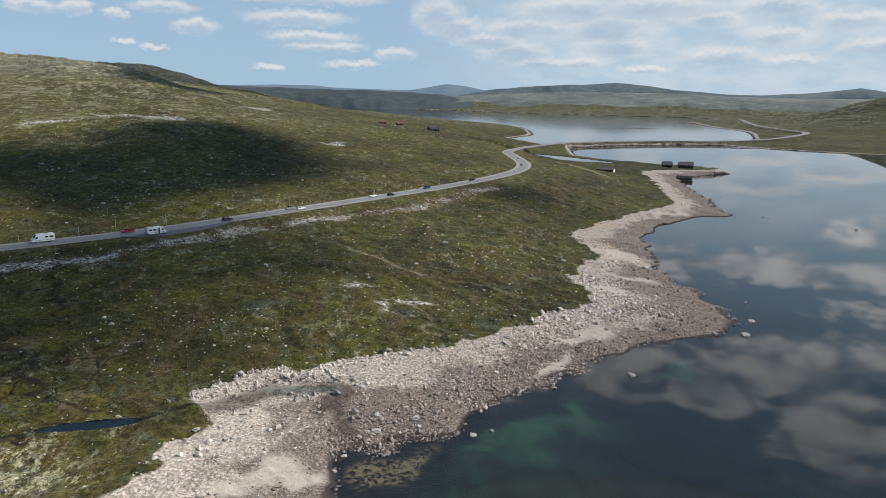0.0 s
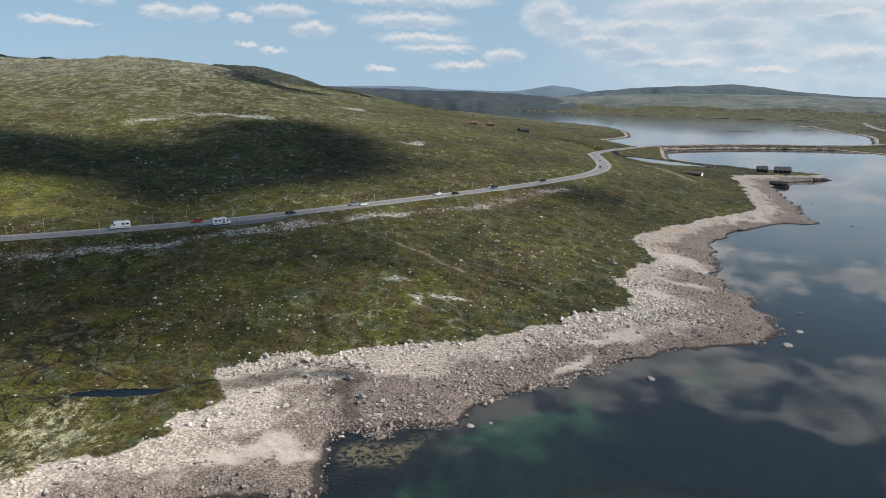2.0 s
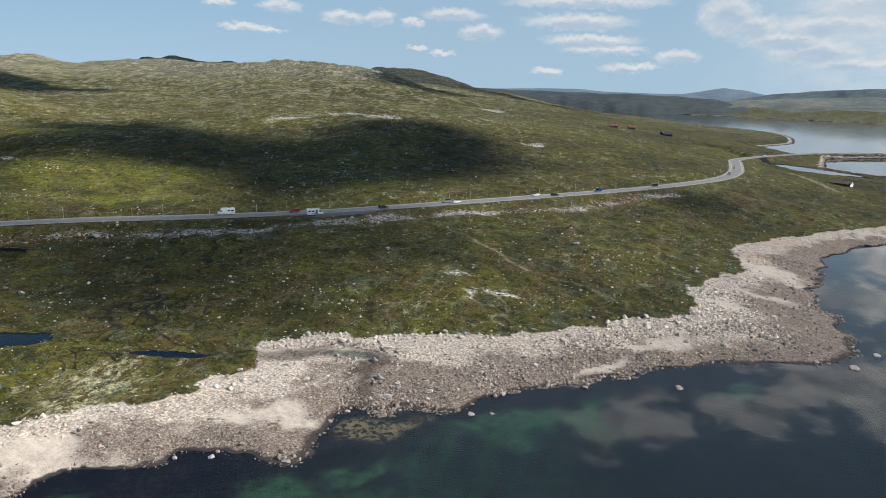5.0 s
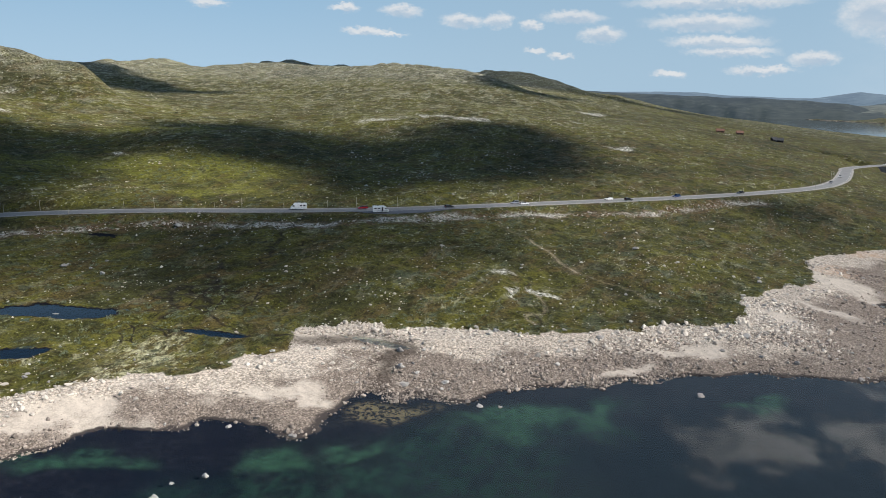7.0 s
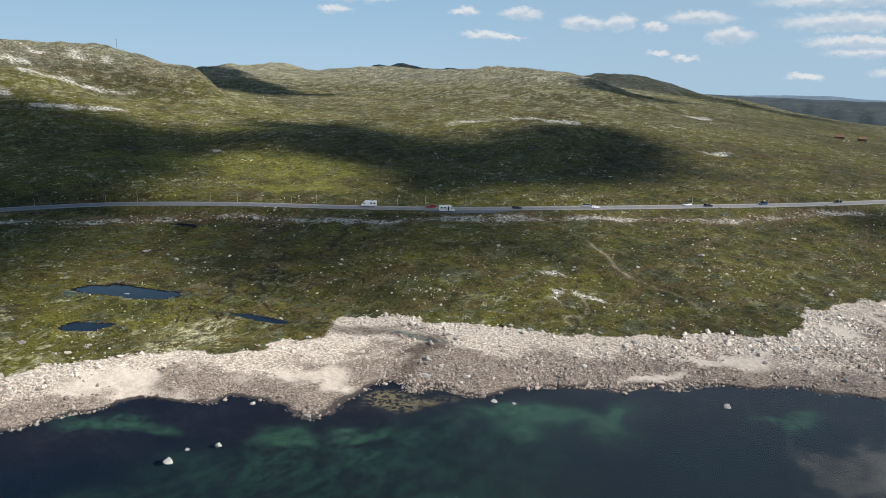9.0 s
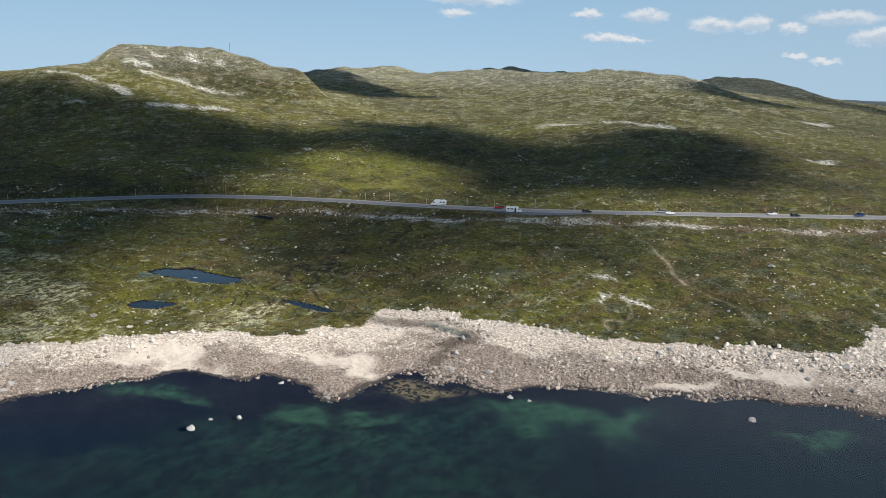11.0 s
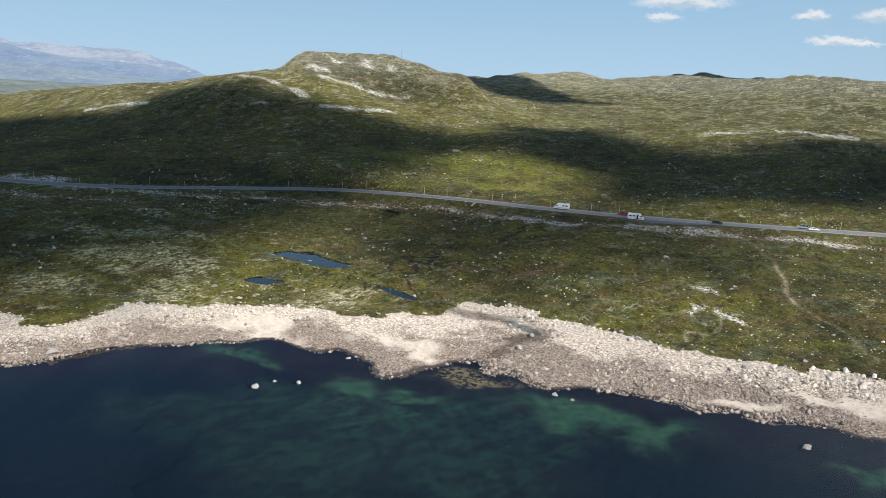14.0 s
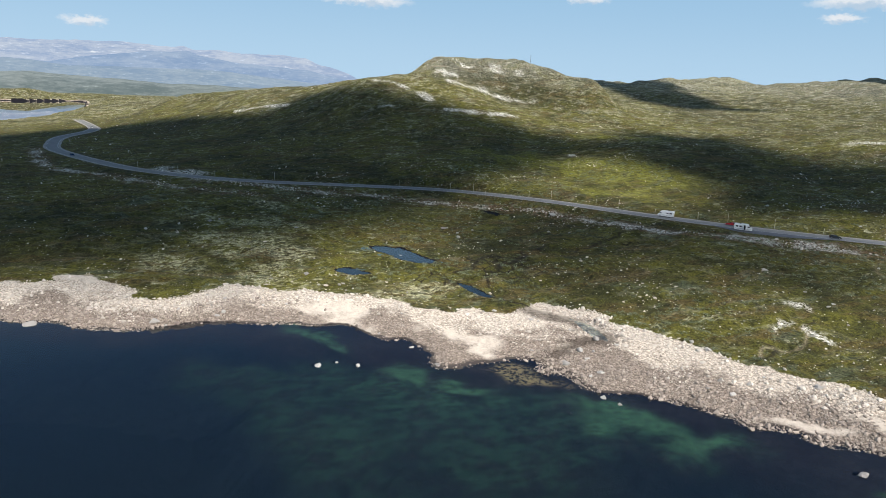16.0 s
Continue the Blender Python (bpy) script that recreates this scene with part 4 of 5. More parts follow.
cloud([[(-374, 352), (-352, 402), (-290, 395), (-249, 388), (-222, 432), (-225, 465), (-204, 503), (-170, 525), (-127, 506), (-87, 452), (-75, 400), (-91, 363), (-122, 310), (-135, 275), (-150, 266), (-184, 292), (-220, 298), (-254, 284), (-290, 264), (-320, 272), (-345, 310)]])
cloud([[(-1150, 610), (-1100, 680), (-960, 680), (-830, 672), (-740, 664), (-645, 642), (-690, 545), (-800, 545), (-900, 540), (-1040, 560)], [(-1180, 1090), (-1060, 1080), (-960, 1150), (-940, 1280), (-1060, 1320), (-1180, 1230)]])
cloud([[(-430, 890), (-380, 860), (-335, 890), (-340, 1000), (-390, 1090), (-440, 1000)]])
cloud([[(-1300, 1500), (-1000, 1350), (-600, 1380), (-330, 1450), (-260, 1800), (-500, 2100), (-1100, 2200), (-1500, 2000)]], 0.3, 120.0)
cloud([[(-190, 125), (-150, 105), (-122, 82), (-104, 52), (-94, 15), (-100, -35), (-125, -90), (-200, -110), (-200, 0)]], 0.38, 25.0)
# extra sheet added over the first cloud's area, to widen and deepen its shade
cloud([[(-432, 160), (-395, 225), (-372, 256), (-340, 268), (-300, 244), (-245, 190), (-205, 140), (-180, 100), (-150, 55), (-140, 10), (-200, -20), (-320, 40), (-410, 110)]], 0.15, 18.0)
cloud([[(-200, 170), (-160, 215), (-110, 250), (-75, 240), (-70, 205), (-80, 172), (-100, 148), (-150, 140)]], 0.3, 25.0)
cloud([[(-168, 203), (-142, 230), (-120, 264), (-98, 294), (-78, 296), (-80, 262), (-95, 225), (-108, 190), (-132, 176)]], 0.35)
cloud([[(0, 405), (14, 392), (32, 396), (38, 415), (24, 432), (4, 425)]])

# ---- stones, shrubs and grass ----


def stone_shapes(count, level, seed):
    """Angular stones of size 1: hulls of ico spheres, pushed in and out."""
    shapes, rng = [], np.random.default_rng(seed)
    for _ in range(count):
        bm = bmesh.new()
        bmesh.ops.create_icosphere(bm, subdivisions=level, radius=1.0)
        v = np.array([w.co[:] for w in bm.verts])
        f = np.array([[w.index for w in face.verts] for face in bm.faces])
        bm.free()
        v *= (1 + 0.22 * rng.standard_normal((len(v), 1))).clip(0.6, 1.45)
        for _ in range(4):
            way = rng.standard_normal(3)
            way /= np.linalg.norm(way)
            cut = rng.uniform(0.45, 0.8)
            over = v @ way - cut
            v -= np.where(over > 0, over, 0)[:, None] * way
        v *= rng.uniform((0.8, 0.6, 0.45), (1.25, 1.0, 0.75))
        shapes.append((v, f))
    return shapes


def scatter(name, shapes, x, y, z, size, mat, seed, sink=0.25):
    """Many small solids joined into one mesh."""
    rng = np.random.default_rng(seed)
    vs, fs, base = [], [], 0
    which = rng.integers(0, len(shapes), len(x))
    turn = rng.uniform(0, 2 * math.pi, len(x))
    for n, (v, f) in enumerate(shapes):
        pick = np.nonzero(which == n)[0]
        c, s = np.cos(turn[pick])[:, None], np.sin(turn[pick])[:, None]
        sz = size[pick][:, None]
        px = (v[None, :, 0] * c - v[None, :, 1] * s) * sz + x[pick][:, None]
        py = (v[None, :, 0] * s + v[None, :, 1] * c) * sz + y[pick][:, None]
        pz = (v[None, :, 2] + sink) * sz + z[pick][:, None]
        vs.append(np.stack([px, py, pz], -1).reshape(-1, 3))
        fs.append((f[None] + (np.arange(len(pick)) * len(v))[:, None, None] + base).reshape(-1, f.shape[1]))
        base += len(pick) * len(v)
    me = mesh_from(name, np.vstack(vs), np.vstack(fs))
    me.polygons.foreach_set("use_smooth", np.zeros(len(me.polygons), bool))
    me.materials.append(mat)
    return new(name, me)


def stone_material(name, dark, light, per="island"):
    m, n = material(name)
    geo = n.add("ShaderNodeNewGeometry")
    rnd = geo.outputs["Random Per Island"] if per == "island" else n.add("ShaderNodeObjectInfo").outputs["Random"]
    p = geo.outputs["Position"]
    grain = n.noise(p, 3.5, 5, 0.7)
    colour = n.mix(n.math("ADD", n.math("MULTIPLY", rnd, 0.7), n.math("MULTIPLY", grain, 0.3)), dark, light)
    colour = n.mix(n.math("MULTIPLY", n.ramp(n.noise(p, 1.2, 4, 0.7), 0.55, 0.7), 0.25), colour, (0.22, 0.21, 0.19))
    n.surface(colour, 0.88, n.bump(grain, 0.4, 0.1), Specular_IOR_Level=0.25)
    return m


PALE_STONE = stone_material("pale_stone", (0.34, 0.295, 0.25), (0.82, 0.74, 0.65))
DARK_STONE = stone_material("dark_stone", (0.125, 0.10, 0.085), (0.54, 0.455, 0.385))
BOULDER_STONE = stone_material("boulder_stone", (0.24, 0.22, 0.205), (0.54, 0.51, 0.47), "object")
small_stones, boulders = stone_shapes(8, 1, 3), stone_shapes(7, 2, 5)


def sample(count, x0, x1, y0, y1, keep, seed, near=None):
    """Places in a rectangle (or in a strip along a line), kept by the chance that keep() gives; with the ground's height."""
    rng = np.random.default_rng(seed)
    x, y = rng.uniform(x0, x1, count), rng.uniform(y0, y1, count)
    if near is not None:
        some = line_distance(x, y, np.array(near[0], float))[0] < near[1]
        x, y = x[some], y[some]
        count = len(x)
    z, share, land, green, road, pond = ground_at(x, y)
    ok = rng.random(count) < keep(x, y, z, share, land, green, road, pond)
    return x[ok], y[ok], z[ok], rng.random(int(ok.sum())), share[ok]


def power(u, low, high, k=2.6):
    """Sizes of which most are small."""
    return (low ** (1 - k) + u * (high ** (1 - k) - low ** (1 - k))) ** (1 / (1 - k))


# shingle on the shore
def shingle(x, y, z, share, land, green, road, pond):
    patch = smooth(-0.2, 0.45, fbm(x, y, 22.0, 4, 171))
    return np.where((land > -1.3) & (green < 0.6) & (pond > 1.1), (0.09 + 0.62 * patch) * (1 - 0.97 * patches(x, y, SAND)) * smooth(1.2, 3.0, line_distance(x, y, STREAM[:22])[0]), 0.0)


belt = [(0.5 * (a[0] + b[0]), 0.5 * (a[1] + b[1])) for a, b in ((( -69, 2), (-104, -4)), ((-63, 29), (-78, 30)), ((-64, 55), (-88, 55)), ((-53, 85), (-77, 84)), ((-26, 104), (-60, 108)), ((-26, 120), (-55, 130)), ((-17, 131), (-50, 156)), ((2, 150), (-20, 172)), ((20, 172), (5, 190)), ((42, 189), (20, 206)), ((78, 217), (37, 228)), ((75, 260), (37, 261)), ((78, 310), (50, 310)), ((100, 388), (79, 387)))]
x, y, z, u, share = (np.r_[a, b] for a, b in zip(sample(560000, -115, 90, -30, 330, shingle, 21, (belt, 29.0)), sample(30000, 30, 185, 330, 640, shingle, 25)))
upper = np.random.default_rng(22).random(len(x)) < smooth(0.25, 0.75, share + 0.25 * fbm(x, y, 18.0, 3, 173)) * smooth(2, 7, line_distance(x, y, STREAM)[0])
for pick, mat, name, text, most in ((upper, PALE_STONE, "shingle_pale", "pale angular stones strewn along the upper shore", 1.0), (~upper, DARK_STONE, "shingle_dark", "grey-brown stones covering the lower shore", 0.8)):
    tagged(scatter(name, small_stones, x[pick], y[pick], z[pick], power(u[pick], 0.125, most, 2.8), mat, 23), text, "stones", kind="stuff")


# stones in the heath
def heath_stones(x, y, z, share, land, green, road, pond):
    strip = np.minimum(line_distance(x, y, RUBBLE)[0], line_distance(x, y, RUBBLE_WEST)[0])
    patch = smooth(0.1, 0.7, fbm(x, y, 30.0, 3, 181))
    k = 0.005 + 0.15 * patch**2 + 0.85 * smooth(4.5, 1, strip + 2 * fbm(x, y, 9.0, 2, 183)) + 0.7 * patches(x, y, SCREE)
    return np.where((green > 0.5) & (road > 5) & (pond > 1.15), k, 0.0)


x, y, z, u, share = sample(120000, -290, 70, 0, 430, heath_stones, 31)
tagged(scatter("heath_stones", small_stones, x, y, z, power(u, 0.13, 0.95, 2.9), PALE_STONE, 33, 0.1), "pale lichen-grey stones lying in moss and heather", "stones", kind="stuff")
x, y, z, u, share = sample(110000, -640, 0, -120, 950, heath_stones, 35)
far_ones = np.hypot(x + 60, y - 200) > 150
tagged(scatter("hillside_stones", small_stones, x[far_ones], y[far_ones], z[far_ones], power(u[far_ones], 0.18, 1.1, 3.0), PALE_STONE, 37, 0.1), "pale boulders strewn over the grassy hillside", "stones", kind="stuff")

BOULDER_SPOTS = [(79, 205, 1.3), (38.2, 171.2, 1.1), (-28, 80.9, 0.8), (-29.3, 71.4, 1.0), (-31, 76, 0.5), (-119, 106.5, 0.9), (-13, 280, 1.5), (-17.5, 172.8, 1.0), (-168.7, 186.2, 1.6), (-60.5, 173.9, 0.8), (-64.5, 27.2, 1.6),
                 (-105.5, 151, 0.8), (2, 347, 1.3), (-68, -6, 1.7), (86, 219, 1.0), (70, 205, 0.9), (92, 240, 0.7), (-2, 136, 0.8), (2, 138, 0.6), (-26, 101, 0.9), (-40, 97, 0.7), (170, 424.4, 0.8), (172.5, 420.8, 0.6), (205, 387.4, 1.2), (164, 500, 1.0), (173, 507, 0.8), (149, 426, 0.8)]
boulder_meshes = []
for n, (v, f) in enumerate(boulders):
    me = mesh_from("boulder", v, f)
    me.polygons.foreach_set("use_smooth", np.zeros(len(me.polygons), bool))
    me.materials.append(BOULDER_STONE)
    boulder_meshes.append(me)


def boulder(px, py, pz, size, seed):
    ob = new("boulder", boulder_meshes[seed % len(boulder_meshes)])
    ob.matrix_world = pose(px, py, pz + 0.18 * size, 0, 0, (seed * 77) % 360) @ Matrix.Diagonal((size, size, size, 1))
    where = "standing in the shallow lake" if pz < -0.05 else "lying on the shingle shore" if pz < 4.4 else "half sunk in the mossy heath"
    return tagged(ob, "weathered pale granite boulder " + where, "boulder", group="boulders")


bx, by = np.array([r[0] for r in BOULDER_SPOTS], float), np.array([r[1] for r in BOULDER_SPOTS], float)
bz = ground_at(bx, by, False)[0]
for n, (px, py, size) in enumerate(BOULDER_SPOTS):
    boulder(px, py, max(float(bz[n]), -0.15 * size), size, n)


def boulder_chance(x, y, z, share, land, green, road, pond):
    return np.where((land > 0.5) & (road > 7) & (pond > 1.3), np.where(green < 0, 0.40, 0.02 + 0.2 * smooth(0.1, 0.6, fbm(x, y, 35.0, 2, 191))), 0.0)


x, y, z, u, share = sample(1500, -180, 75, 10, 330, boulder_chance, 41)
for n in range(min(260, len(x))):
    boulder(x[n], y[n], z[n], float(power(u[n], 0.45, 1.3, 3.0)), n + 40)


def leaf_clump(leaves, seed, high, blade):
    """A low bush: small triangles over a dome."""
    rng = np.random.default_rng(seed)
    v, f = [], []
    for n in range(leaves):
        a, r = rng.uniform(0, 2 * math.pi), math.sqrt(rng.uniform(0, 1))
        at = np.array([r * math.cos(a), r * math.sin(a), high * math.sqrt(1 - 0.85 * r * r) * rng.uniform(0.4, 1.05)])
        for _ in range(3):
            v.append(at + rng.normal(0, blade, 3))
        f.append((3 * n, 3 * n + 1, 3 * n + 2))
    return np.array(v), np.array(f)


def leaf_material(name, dark, light):
    m, n = material(name)
    geo = n.add("ShaderNodeNewGeometry")
    k = n.math("ADD", n.math("MULTIPLY", geo.outputs["Random Per Island"], 0.5), n.math("MULTIPLY", n.noise(geo.outputs["Position"], 0.08, 3, 0.6), 0.6))
    n.surface(n.mix(n.ramp(k, 0.25, 0.85), dark, light), 0.75, Specular_IOR_Level=0.2)
    return m


WILLOW = leaf_material("willow_leaves", (0.085, 0.10, 0.055), (0.24, 0.27, 0.18))


SHRUBS = [(12, 199, 5), (17, 206, 5), (35, 224, 6), (38, 236, 5), (-84, 84, 6), (-97, 81, 5), (-79, 136, 6), (-32, 171, 4), (-64, 146, 6), (-112, 236, 12), (-150, 208, 10), (-90, 268, 10)]


def willow(x, y, z, share, land, green, road, pond):
    patch = smooth(0.25, 0.7, fbm(x, y, 24.0, 3, 201)) + smooth(6, 1, np.abs(green - 4)) * smooth(0.1, 0.5, fbm(x, y, 14.0, 2, 203)) + 0.7 * smooth(14, 8, road) * smooth(-0.2, 0.5, fbm(x, y, 20.0, 2, 205))
    patch = patch + sum(smooth(r, 0.4 * r, np.hypot(x - px, y - py)) for px, py, r in SHRUBS) + smooth(10, 3, np.hypot(x + 60, y - 134)) + 0.8 * smooth(2.2, 1.5, pond)
    return np.where((green > 0.8) & (road > 6) & (pond > 1.12), patch * 0.75, 0.0)


x, y, z, u, share = sample(22000, -270, 70, 0, 420, willow, 51)
tagged(scatter("willow_scrub", [leaf_clump(40, 60 + k, 0.38, 0.15) for k in range(4)], x, y, z, 0.5 + 0.7 * u**2, WILLOW, 53, 0.0), "grey-green dwarf willow scrub", "shrubs", kind="stuff")


# lay-by beside the road
span = road_line[LAY_START : LAY_END + 1]
tagged(ribbon("layby", span, 4.1, 4.1 + np.maximum(layby_width(np.arange(LAY_START, LAY_END + 1)) - 0.3, 0.02), 0.05, LAYBY_ASPHALT), "dark grey asphalt lay-by widening beside the road", "lay-by", kind="structure")


# ---- things built by people ----


def part(name, bm, mat, parent, label=""):
    """Links a bmesh as one mesh object under a thing or a part."""
    me = bpy.data.meshes.new(name)
    bm.to_mesh(me)
    bm.free()
    me.materials.append(mat)
    ob = new(name, me)
    ob.parent = parent
    return tagged(ob, label)


def thing(name, m, label, category, group=""):
    ob = new(name)
    ob.empty_display_size = 0.3
    ob.matrix_world = m
    return tagged(ob, label, category, group)


def box(x0, x1, y0, y1, z0, z1, bevel=0.0):
    bm = bmesh.new()
    bmesh.ops.create_cube(bm, size=1.0, matrix=Matrix.Translation(((x0 + x1) / 2, (y0 + y1) / 2, (z0 + z1) / 2)) @ Matrix.Diagonal((x1 - x0, y1 - y0, z1 - z0, 1)))
    if bevel:
        bmesh.ops.bevel(bm, geom=bm.edges[:], offset=bevel, segments=2, affect="EDGES")
    return bm


def profile(outline, half, top_half=None, top_z=None, bevel=0.05):
    """A side outline (x, z) drawn out across y; above top_z the sides lean in to top_half."""
    bm = bmesh.new()
    sides = []
    for sign in (-1, 1):
        row = []
        for px, pz in outline:
            k = 0.0 if top_z is None else min(1.0, max(0.0, (pz - top_z[0]) / (top_z[1] - top_z[0])))
            row.append(bm.verts.new((px, sign * (half + ((top_half or half) - half) * k), pz)))
        sides.append(row)
    bm.faces.new(sides[0])
    bm.faces.new(sides[1][::-1])
    n = len(outline)
    for k in range(n):
        bm.faces.new((sides[0][(k + 1) % n], sides[0][k], sides[1][k], sides[1][(k + 1) % n]))
    bmesh.ops.recalc_face_normals(bm, faces=bm.faces[:])
    if bevel:
        bmesh.ops.bevel(bm, geom=bm.edges[:], offset=bevel, segments=2, affect="EDGES")
    return bm


def rod(radius, length, m, sides=14):
    bm = bmesh.new()
    bmesh.ops.create_cone(bm, cap_ends=True, segments=sides, radius1=radius, radius2=radius, depth=length, matrix=m)
    return bm


# dark window glass, used too for the shaded inside of an open door
GLASS_AND_SHADE = plain("glass_and_shade", (0.015, 0.018, 0.022), 0.08, 0.1, 1.0)
RUBBER, RIM = plain("tyre_rubber", (0.02, 0.02, 0.02), 0.85, 0.2, 6.0), plain("wheel_rim", (0.35, 0.36, 0.38), 0.35, 0.1, 6.0, 0.8)
LAMP_RED, LAMP_CLEAR = plain("tail_lamp_red", (0.35, 0.02, 0.02), 0.3, 0.1), plain("head_lamp_clear", (0.75, 0.77, 0.8), 0.15, 0.05)
TRIM = plain("grey_plastic", (0.09, 0.09, 0.095), 0.6, 0.15)


def wheels(ob, axles, half, radius):
    for px in axles:
        for side in (-1, 1):
            turn = Matrix.Translation((px, side * (half - 0.1), radius)) @ Matrix.Rotation(math.pi / 2, 4, "X")
            tyre = part("wheel", rod(radius, 0.22, turn, 20), RUBBER, ob)
            part("rim", rod(radius * 0.6, 0.24, turn, 14), RIM, tyre, "silver wheel rim")


def lamps(ob, front, rear, half, z):
    for side in (-1, 1):
        part("headlight", box(front - 0.12, front + 0.02, side * half - 0.2, side * half + 0.2, z, z + 0.16, 0.03), LAMP_CLEAR, ob, "clear headlight")
        part("tail_light", box(rear - 0.02, rear + 0.1, side * half - 0.14, side * half + 0.14, z + 0.05, z + 0.3, 0.03), LAMP_RED, ob, "red tail light")


def motorhome(m, paint, label, open_door):
    ob = thing("motorhome", m, label, "motorhome", "motorhomes")
    part("body", profile([(-3.45, 0.55), (-3.5, 2.6), (-3.35, 2.85), (1.5, 2.9), (2.05, 2.75), (2.55, 2.05), (2.75, 1.75), (3.35, 1.3), (3.5, 1.0), (3.5, 0.45), (-2.0, 0.4)], 1.13, 1.08, (1.2, 2.8), 0.07), paint, ob)
    part("windscreen", profile([(2.12, 2.62), (2.52, 2.08), (2.80, 1.78), (2.83, 1.80), (2.56, 2.10), (2.17, 2.66)], 0.93, 0.85, (1.7, 2.7), 0.0), GLASS_AND_SHADE, ob, "dark raked windscreen")
    for side in (-1, 1):
        part("cab_window", box(1.75, 2.4, side * 1.10 - 0.03, side * 1.10 + 0.03, 1.5, 2.05, 0.01), GLASS_AND_SHADE, ob, "dark cab side window")
        for x0, x1 in ((-2.9, -1.9), (-1.4, -0.5)):
            part("side_window", box(x0, x1, side * 1.10 - 0.03, side * 1.10 + 0.04, 1.6, 2.15, 0.01), GLASS_AND_SHADE, ob, "tinted living-area window")
        part("skirt_stripe", box(-3.3, 3.0, side * 1.12 - 0.02, side * 1.12 + 0.03, 0.85, 0.95), TRIM, ob, "grey side stripe")
        part("mirror", box(2.45, 2.6, side * 1.3 - 0.1, side * 1.3 + 0.1, 1.6, 2.0, 0.03), TRIM, ob)
    if open_door:
        # shade inside the open door, put in as a near-black slab
        part("doorway", box(0.35, 1.0, -1.16, -1.09, 0.6, 2.45), GLASS_AND_SHADE, ob, "dark slab for the shade inside the open door")
        part("door", box(0.27, 0.33, -1.75, -1.12, 0.62, 2.42, 0.02), paint, ob, "white door standing open")
    else:
        part("door", box(0.35, 1.0, -1.155, -1.10, 0.6, 2.42, 0.01), paint, ob)
    part("roof_hatch", box(-1.6, -0.9, -0.35, 0.35, 2.85, 3.0, 0.04), TRIM, ob, "grey roof hatch")
    part("roof_box", box(-3.0, -2.1, -0.5, 0.5, 2.85, 2.98, 0.04), paint, ob)
    wheels(ob, (-1.9, 2.45), 1.1, 0.34)
    lamps(ob, 3.48, -3.5, 0.85, 0.85)
    return ob


def car(m, paint, label, tall=False):
    ob = thing("car", m, label, "car", "cars on the road")
    up = 0.28 if tall else 0.0
    part("body", profile([(-2.2, 0.45), (-2.25, 0.85), (-2.15, 1.0), (1.0, 0.98), (1.95, 0.85), (2.2, 0.65), (2.2, 0.38), (-2.0, 0.33)], 0.9, 0.84, (0.7, 1.0), 0.06), paint, ob)
    part("cabin", profile([(-2.1, 0.97), (-1.8, 1.42 + up), (-1.4, 1.47 + up), (0.1, 1.45 + up), (1.05, 0.97)], 0.83, 0.62, (0.97, 1.45 + up), 0.05), paint, ob)
    part("windscreen", profile([(0.22, 1.40 + up), (1.02, 0.99), (1.07, 1.0), (0.27, 1.42 + up)], 0.72, 0.58, (0.97, 1.45 + up), 0.0), GLASS_AND_SHADE, ob, "dark windscreen")
    part("rear_window", profile([(-1.83, 1.40 + up), (-2.07, 1.04), (-2.12, 1.05), (-1.88, 1.41 + up)], 0.7, 0.58, (0.97, 1.45 + up), 0.0), GLASS_AND_SHADE, ob, "dark rear window")
    for side in (-1, 1):
        for x0, x1 in ((-1.7, -0.75), (-0.65, 0.45)):
            bm = box(x0, x1, -0.015, 0.015, 1.03, 1.37 + up, 0.01)
            lean = 0.21 / (0.48 + up)
            for w in bm.verts:
                w.co.y += side * (0.835 - (w.co.z - 0.97) * lean)
            part("side_window", bm, GLASS_AND_SHADE, ob, "dark side window")
        part("mirror", box(0.55, 0.75, side * 0.97 - 0.08, side * 0.97 + 0.08, 0.98, 1.12, 0.03), paint, ob)
    part("bumper", box(2.1, 2.26, -0.85, 0.85, 0.35, 0.55, 0.04), TRIM, ob, "dark front bumper")
    part("roof_rack", box(-1.5, 0.0, -0.5, 0.5, 1.46 + up, 1.50 + up, 0.01), TRIM, ob, "dark roof rails")
    wheels(ob, (-1.35, 1.35), 0.88, 0.32)
    lamps(ob, 2.17, -2.24, 0.66, 0.6)
    return ob


def on_road(px, py, offset, forward):
    """A pose on the road near a place, off its middle towards the lake, heading with or against the road's run."""
    k = int(np.hypot(road_line[:, 0] - px, road_line[:, 1] - py).argmin())
    d = road_line[min(k + 1, len(road_line) - 1)] - road_line[max(k - 1, 0)]
    d = d / np.linalg.norm(d[:2])
    along = (px - road_line[k, 0]) * d[0] + (py - road_line[k, 1]) * d[1]
    at = road_line[k] + d * along
    yaw = math.degrees(math.atan2(d[1], d[0])) + (0 if forward else 180)
    return pose(at[0] + d[1] * offset, at[1] - d[0] * offset, at[2] + 0.07, 0, 0, yaw)


